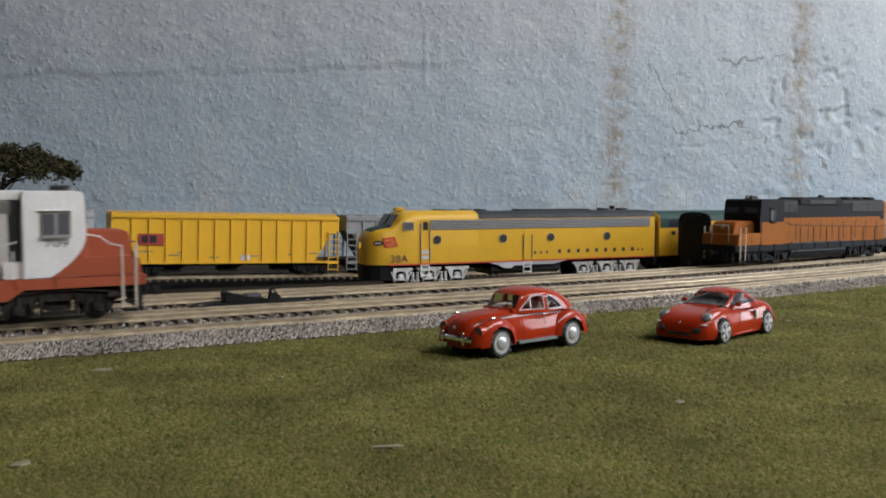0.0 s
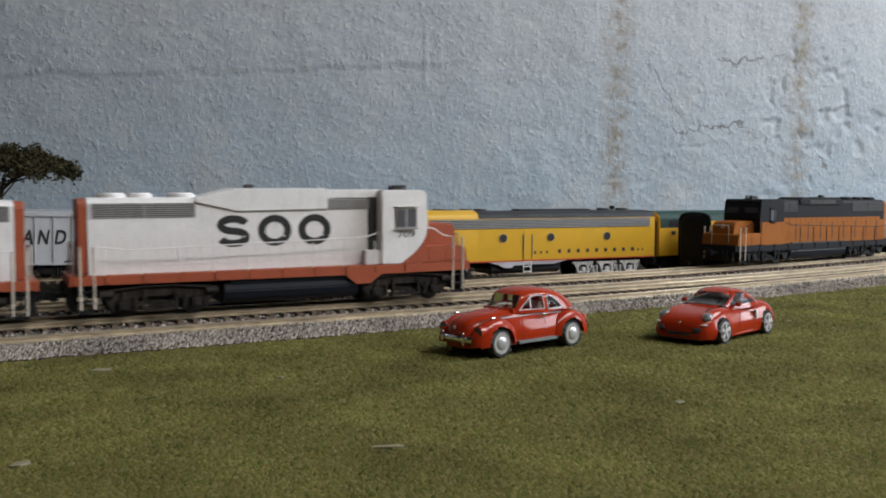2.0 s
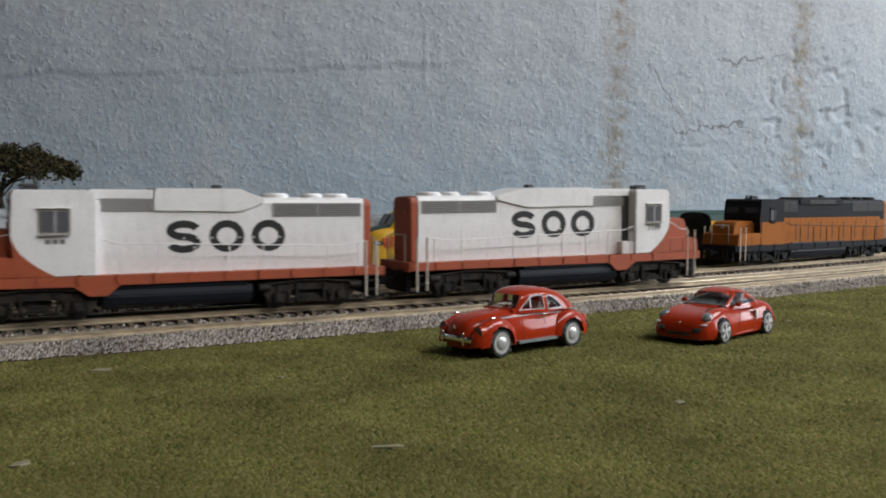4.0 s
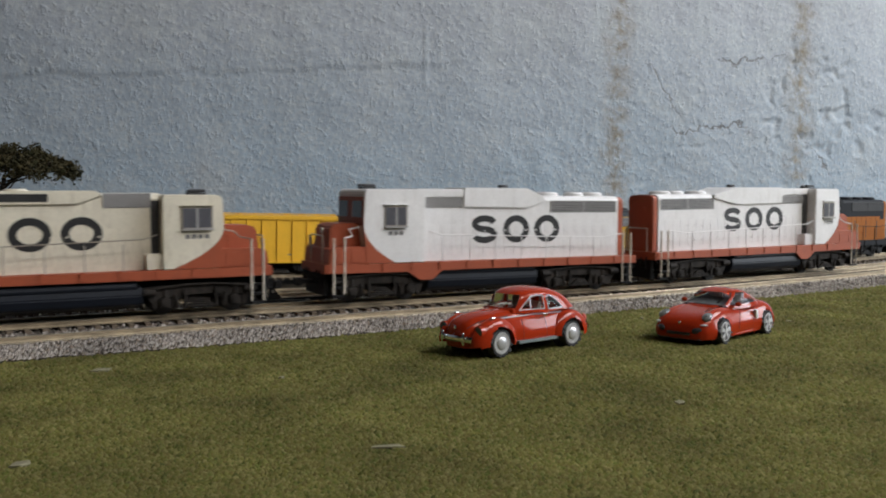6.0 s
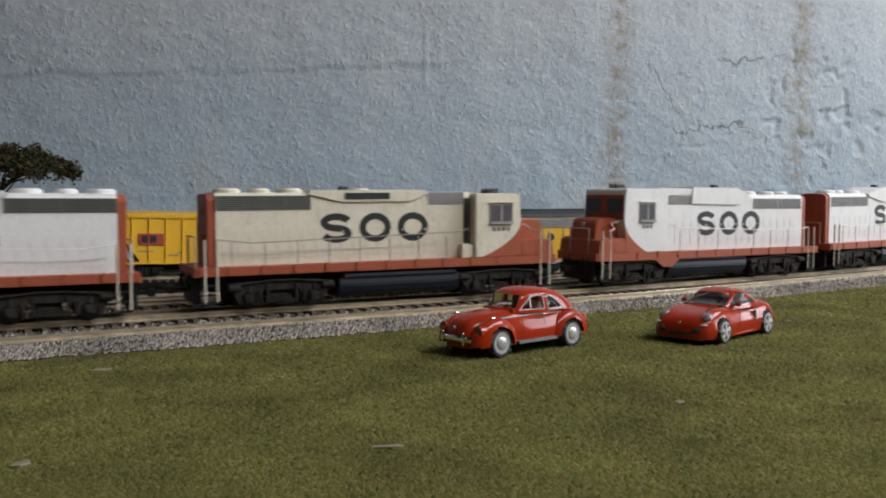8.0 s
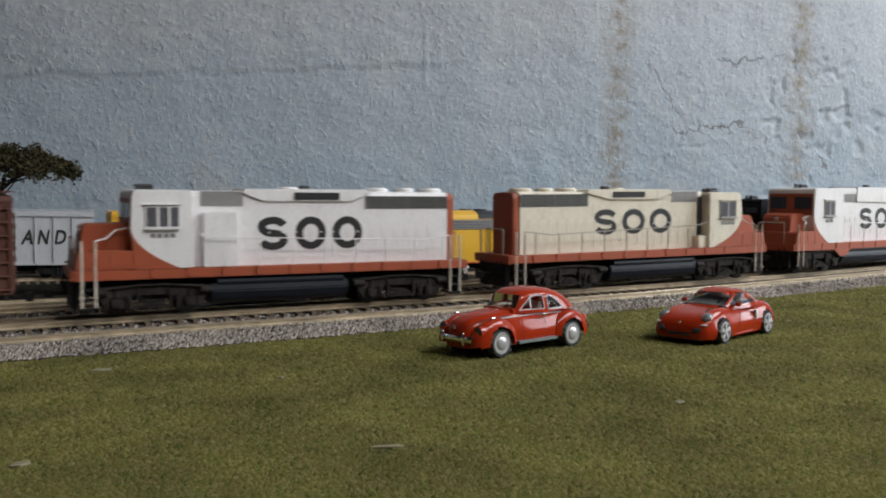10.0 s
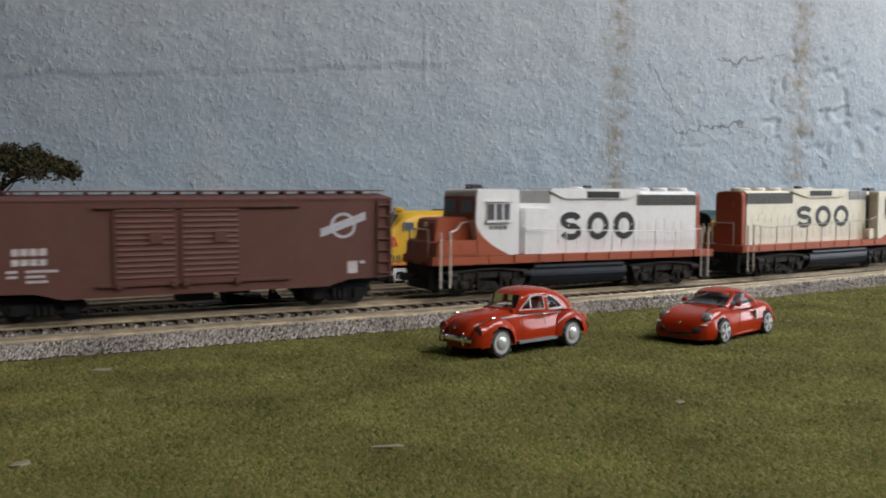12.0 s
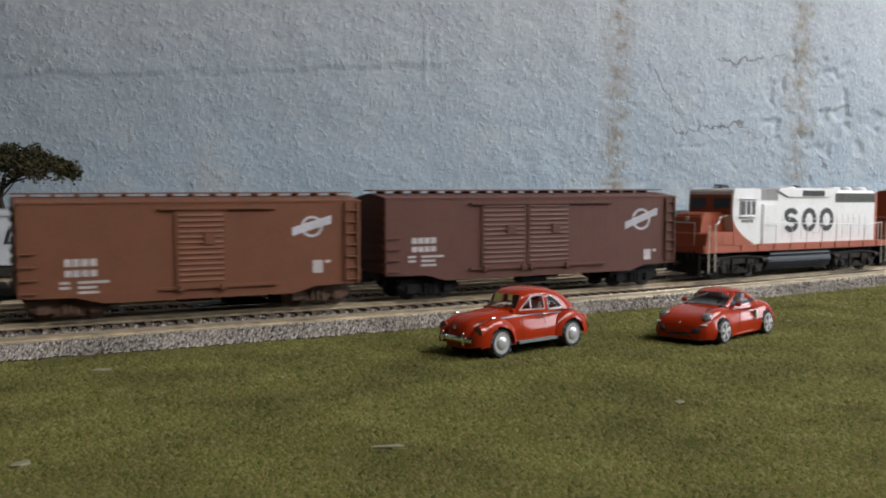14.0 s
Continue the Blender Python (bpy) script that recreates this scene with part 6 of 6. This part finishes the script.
    part("bonnet_handle", tube([(31.4, 0, 8.6), (31.8, 0, 8.0)], 0.35), M_CHROME, t)
    part("bonnet_strip", tube([(x, 0, curve(tops, x) + 0.03) for x in (30.4, 28, 25, 21, 17, 13)], 0.13), M_CAR, t)
    for sy in (1, -1):
        part("bonnet_seam", tube([(x, sy * (curve(widths, x) * 0.80), 3.6 + (curve(tops, x) - 3.6) * (1 - 0.80 ** 3.6) ** (1 / 3.6) + 0.03) for x in (30, 27, 23, 18, 13)], 0.12), M_LETTER, t)
        part("wiper", tube([(11.6, sy * 2.5, 16.4), (9.9, sy * 2.5 + 3.2, 18.6)], 0.12), M_CHROME, t)
    return t


def coupe():
    t = thing("toy_car", "glossy red modern sports coupe toy car", "toy car", "toy cars on the turf")
    tops = ((31.8, 5.4), (31.3, 7.4), (29.6, 9.4), (26, 11.2), (20, 12.4), (14, 13.2), (9, 13.5), (0, 13.4), (-10, 13.6), (-17, 14.0), (-22, 13.4), (-26, 12.0), (-28.4, 9.4), (-29.0, 6.5))
    widths = ((31.8, 8.2), (31.3, 9.6), (29.6, 11.4), (26, 12.8), (20, 13.5), (12, 13.0), (2, 12.7), (-8, 13.0), (-16, 13.8), (-22, 13.4), (-26, 12.2), (-28.4, 10.2), (-29.0, 8.8))

    def hump(x, y):
        return 1.1 * math.exp(-((abs(y) - 9.2) / 2.6) ** 2) * max(0.0, 1 - ((x - 20) / 11) ** 2) + 0.3 * math.exp(-((abs(y) - 10) / 3) ** 2) * max(0.0, 1 - ((x + 16) / 9) ** 2)

    panel("body", tub(tops, widths, 2.3, 4.4, hump, ((19.6, 4.9, 5.35, 8), (-17, 4.9, 5.35, 8))), M_CAR, t)
    levels = ((12.2, 16.5, -25.0, 11.9), (14.3, 12.9, -19.5, 11.2), (16.2, 9.5, -14.8, 10.3), (17.8, 6.3, -10.9, 9.3), (18.9, 3.4, -7.4, 7.6), (19.4, 1.4, -5.0, 5.8), (19.75, -0.6, -2.8, 2.6))

    def zone(x, y, z, xf, w):
        side = 1 if y > 0 else -1
        if x > xf - 3.4 and abs(y) < w * 0.80 and 13.9 < z < 18.3:
            return ("windscreen", 0)
        if abs(y) > w * 0.70 and 14.0 < z < 18.2 and -11.0 + (z - 14.0) * 1.15 < x < 8.4 - (z - 14.0) * 1.6:
            return ("side_window", side)
        if x < -8 and abs(y) < w * 0.62 and 14.6 < z < 18.0:
            return ("rear_window", 0)
        return ("body", 0)

    for (name, side), quads in cabin(levels, zone, 3.0).items():
        if name == "body":
            panel("roof", quads, M_CAR, t)
        else:
            panel(name, quads, M_PANE, t).visible_shadow = False
    part("floor_pan", box(-24, 26, -8, 8, 1.9, 3.0, 0.4), M_LETTER, t)
    part("dashboard", box(8.5, 13, -9, 9, 12.0, 13.9, 0.5), M_DARK, t)
    part("cockpit", box(-12, 8.5, -9.2, 9.2, 12.6, 13.6, 0.3), M_DARK, t)
    for y in (-4.2, 4.2):
        car_seat(t, -3, y, 11.0, 5.6)
    steering_wheel(t, 7.0, 4.2, 14.6)
    grille = part("front_grille", prism([(30.6, 3.4), (31.9, 3.4), (32.0, 5.0), (30.6, 5.0)], -5.2, 5.2, 0.2), M_LETTER, t, "black lower grille")
    for z in (3.9, 4.5):
        part("bar", box(31.6, 32.15, -5.0, 5.0, z, z + 0.16), M_DARK, grille)
    part("splitter", box(27, 32.0, -9.5, 9.5, 1.9, 2.6, 0.3), M_LETTER, t)
    for sy in (1, -1):
        part("air_intake", ball(30.7, sy * 8.2, 5.5, 0.9, 2.7, 1.5, pose(0, 0, 0, 0, 0, sy * 30)), M_LETTER, t, "black oval air intake", True)
        hl = part("headlight", ball(26.4, sy * 9.3, 10.7, 2.8, 2.0, 1.2, pose(0, 0, 0, 0, 24, sy * 14)), M_LENS, t, "clear oval headlight", True)
        part("bulb", ball(27.2, sy * 9.6, 10.9, 0.8, 0.7, 0.7), M_CHROME, hl, "", True)
        part("bulb", ball(26.2, sy * 8.4, 11.4, 0.6, 0.6, 0.5), M_CHROME, hl, "", True)
        part("indicator", ball(29.7, sy * 9.9, 7.9, 0.7, 1.5, 0.4, pose(0, 0, 0, 0, 0, sy * 36)), M_TRIM, t, "", True)
        part("mirror", ball(6.6, sy * 12.0, 14.3, 0.8, 1.3, 0.9), M_CAR, t, "", True)
        part("side_vent", prism([(-9.0, 7.2), (-7.4, 7.2), (-6.4, 11.0), (-8.0, 11.0)], min(sy * 12, sy * 13.25), max(sy * 12, sy * 13.25), 0.2), M_SILVER, t, "silver side intake")
        for x in (6.0, -6.0):
            part("door_seam", tube([(x + (12.5 - z) * 0.08, sy * (12.75 if z < 11 else 12.0), z) for z in (12.3, 10, 7, 4.4)], 0.09), M_LETTER, t)
        part("window_trim", tube([(8.2, sy * 10.2, 14.0), (0, sy * 10.75, 14.0), (-10.8, sy * 10.2, 14.1)], 0.2), M_LETTER, t)
        part("door_handle", box(-5.2, -2.8, min(sy * 12.2, sy * 13.0), max(sy * 12.2, sy * 13.0), 11.4, 11.9, 0.15), M_CAR, t)
        for x in (19.6, -17):
            part("wheel_arch", disc(x, sy * 10.2, 5.0, 6.0, 1.0, "y", 32), M_LETTER, t, "dark wheel arch")
            wheel(t, x, sy * 12.2, 4.9, 2.6, M_TRIM, 5, sy)
        part("tail_light", ball(-27.4, sy * 8.0, 9.6, 1.0, 1.8, 0.9), M_EMBLEM, t, "", True)
        part("sill", box(-10.5, 13, min(sy * 10.5, sy * 12.7), max(sy * 10.5, sy * 12.7), 2.0, 3.2, 0.4), M_CAR, t)
        part("bonnet_seam", tube([(x, sy * (4.5 + (29 - x) * 0.16), 2.3 + (curve(tops, x) - 2.3) * 0.985 + 0.02 + hump(x, 4.5 + (29 - x) * 0.16)) for x in (29, 26, 22, 18, 14.5)], 0.09), M_LETTER, t)
    part("badge", ball(30.9, 0, 8.2, 0.4, 0.6, 0.7), M_CHROME, t, "", True)
    return t


M_BOARD = material("running_board_paint", (0.16, 0.19, 0.19), 0.5, grain=0.1, scale=500)
MM = Matrix.Scale(0.001, 4)
beetle().matrix_world = pose(0.0282, 0.3492, 0.0, 0, 0, 220.3)
coupe().matrix_world = pose(0.1138, 0.3817, 0.0, 0, 0, 225.6)

# ---------------------------------------------------------------- tree, switch machine, scraps


def umbrella_tree():
    """A model tree: bent trunk, spreading limbs and a flat crown of many small leaf clumps."""
    t = thing("model_tree", "dark umbrella-shaped model tree with thin limbs", "tree")
    rnd = random.Random(21)
    tr = bmesh.new()
    tips = []
    base = [Vector((0, 0, 0)), Vector((4, 2, 30)), Vector((-2, 0, 62)), Vector((2, 1, 84))]
    for (a, b), r in zip(zip(base, base[1:]), (3.2, 2.6, 2.0)):
        tube([a, b], r, tr, 8)
    part("trunk", tr, M_BARK, t)
    for i in range(16):
        g = i * 2.4 + rnd.uniform(-0.3, 0.3)
        rr = rnd.uniform(28, 66)
        p0 = Vector((0, 0, rnd.uniform(64, 84)))
        p2 = Vector((math.cos(g) * rr, math.sin(g) * rr * 0.8, rnd.uniform(98, 112) - rr * 0.10))
        p1 = (p0 + p2) / 2 + Vector((0, 0, rnd.uniform(-6, 2)))
        part("limb", tube([p0, p1, p2], 0.8, None, 6), M_BARK, t)
        tips.append(p2)
    verts, faces = [], []
    for _ in range(9500):
        g, q = rnd.uniform(0, 6.283), math.sqrt(rnd.random())
        reach = 70 + 8 * math.sin(g * 3) + 5 * math.sin(g * 7 + 1)
        x, y = math.cos(g) * q * reach, math.sin(g) * q * reach * 0.8
        lump = noise.noise((x / 14, y / 14, 0.3))
        if lump < -0.45:
            continue
        zc = 113 - 22 * q ** 2.6 + lump * 10
        z = zc + rnd.uniform(-17, 4) * (1 - q * 0.35)
        r = rnd.uniform(1.2, 3.0)
        k = len(verts)
        for _p in range(4):
            verts.append(((x + rnd.uniform(-r, r)) / 1000, (y + rnd.uniform(-r, r)) / 1000, (z + rnd.uniform(-r, r) * 0.8) / 1000))
        faces += [(k, k + 1, k + 2), (k, k + 2, k + 3), (k + 1, k + 3, k + 2), (k, k + 3, k + 1)]
    me = bpy.data.meshes.new("crown")
    me.from_pydata(verts, [], faces)
    me.materials.append(M_LEAFY)
    crown = new("crown", me)
    crown.parent = t
    return t


M_LEAFY = island_material("leaf_clump", [(0.012, 0.013, 0.007), (0.04, 0.036, 0.016), (0.075, 0.058, 0.028), (0.024, 0.028, 0.010)], 1.0)
tree = umbrella_tree()
tree.matrix_world = pose(-0.440, 0.930, -0.014)


def switch_machine():
    t = thing("switch_machine", "black plastic turnout switch machine beside the track", "switch machine")
    part("base", prism([(-30, -3.8), (-30, -2.9), (-18, -1.8), (16, -1.8), (34, -2.9), (34, -3.8)], -6, 6, 0.3), M_BLACK, t)
    part("motor_cover", prism([(-14, -2.0), (-14.6, 3.2), (-12.6, 3.6), (-10.6, 2.0), (-5, 1.4), (-3, 0.2), (6, -0.4), (8, -2.0)], -5, 5, 0.5), M_BLACK, t)
    for y in (-2.6, 2.6):
        part("coil", disc(0.5, y, 0.2, 1.6, 7, "x", 14), M_DARK, t, "dark wound coil")
    part("lever", prism([(8.4, -2.0), (9.6, 2.6), (8.8, 4.2), (11.0, 4.6), (12.4, 1.6), (15.0, -0.6), (15.0, -2.0)], -1.4, 1.4, 0.3), M_BLACK, t)
    part("lever_pin", disc(10.6, -1.6, 2.4, 0.8, 0.8, "y", 12), M_STEEL, t)
    part("throw_bar", box(14, 40, -1, 1, -2.6, -1.4, 0.2), M_BLACK, t)
    for x in (-26, 28):
        part("screw", disc(x, -4, -2.6, 1.1, 0.8, "z", 12), M_STEEL, t)
    return t


x, y, a = on_track(-0.092, -0.0300)
switch_machine().matrix_world = pose(x, y, grade(-0.092), 0, 0, math.degrees(a))


def scrap(x, y, sx, sy, turn):
    t = thing("paper_scrap", "small pale flake lying on the turf", "scrap", "scraps on the turf")
    b = bmesh.new()
    top = [b.verts.new((px * sx, py * sy, 0.45 + pz * 0.7)) for px, py, pz in ((-1, -0.7, 0), (0.2, -1, 0.4), (1, -0.2, 0), (0.6, 0.9, 0.5), (-0.7, 0.8, 0.2))]
    low = [b.verts.new((v.co.x, v.co.y, v.co.z - 0.3)) for v in top]
    b.faces.new(top)
    b.faces.new(low[::-1])
    for i in range(5):
        b.faces.new((top[i], low[i], low[(i + 1) % 5], top[(i + 1) % 5]))
    part("flake", b, M_FLAKE, t)
    t.matrix_world = pose(x, y, -0.0003, 0, 0, turn)


M_FLAKE = material("pale_flake", (0.21, 0.195, 0.12), 0.85, grain=0.2, scale=300)
for q in ((-0.0910, 0.1975, 2.2, 2.0, 10), (-0.0127, 0.2120, 4.2, 1.0, 4), (0.0668, 0.2580, 1.6, 1.6, 30), (-0.1117, 0.3020, 3.6, 2.4, 0), (0.1576, 0.4210, 1.4, 1.2, 0), (0.0930, 0.4305, 1.0, 1.0, 40), (-0.0510, 0.2910, 0.9, 0.9, 0)):
    scrap(*q)


def roadbed():
    """Tan cork strips left bare behind the passing track."""
    for lat0, lat1, s0, s1, z in ((-0.068, -0.082, -0.30, 0.16, 0.0022), (-0.092, -0.101, -0.24, 0.10, -0.0105)):
        n = 40
        rows = []
        for i in range(n + 1):
            s = s0 + (s1 - s0) * i / n
            rows.append([(*on_track(s, lat)[:2], zz) for lat, zz in ((lat0 + 0.003, z - 0.006), (lat0, z), (lat1, z), (lat1 - 0.003, z - 0.006))])
        tagged(link("roadbed", ribbon(rows), M_CORK), "bare tan cork roadbed strip", "roadbed", "", "structure")


M_CORK = material("tan_cork", (0.24, 0.178, 0.10), 0.9, grain=0.2, scale=400, coarse=25, bump=0.3)
roadbed()

# ---------------------------------------------------------------- motion


def travelled(t):
    """How far the train has run by t seconds, in metres."""
    u = t / 7 - 1
    return 0.53732 + 0.53505 * u + 0.01813 * u ** 2 + 0.02102 * u ** 3 + 0.00062 * u ** 4


def motions():
    train = ((loco_a, -0.2428, 0.058, 0), (loco_b, -0.4440, 0.058, 180), (loco_c, -0.6460, 0.058, 0), (loco_d, -0.8602, 0.058, 180),
             (car_x, -1.0628, 0.064, 0), (car_y, -1.2386, 0.054, 0))
    for ob, place, half_base, turn in train:
        walk(ob, [(k * 0.5, vehicle_pose(place + travelled(k * 0.5), half_base, 0, turn)) for k in range(29)])


motions()
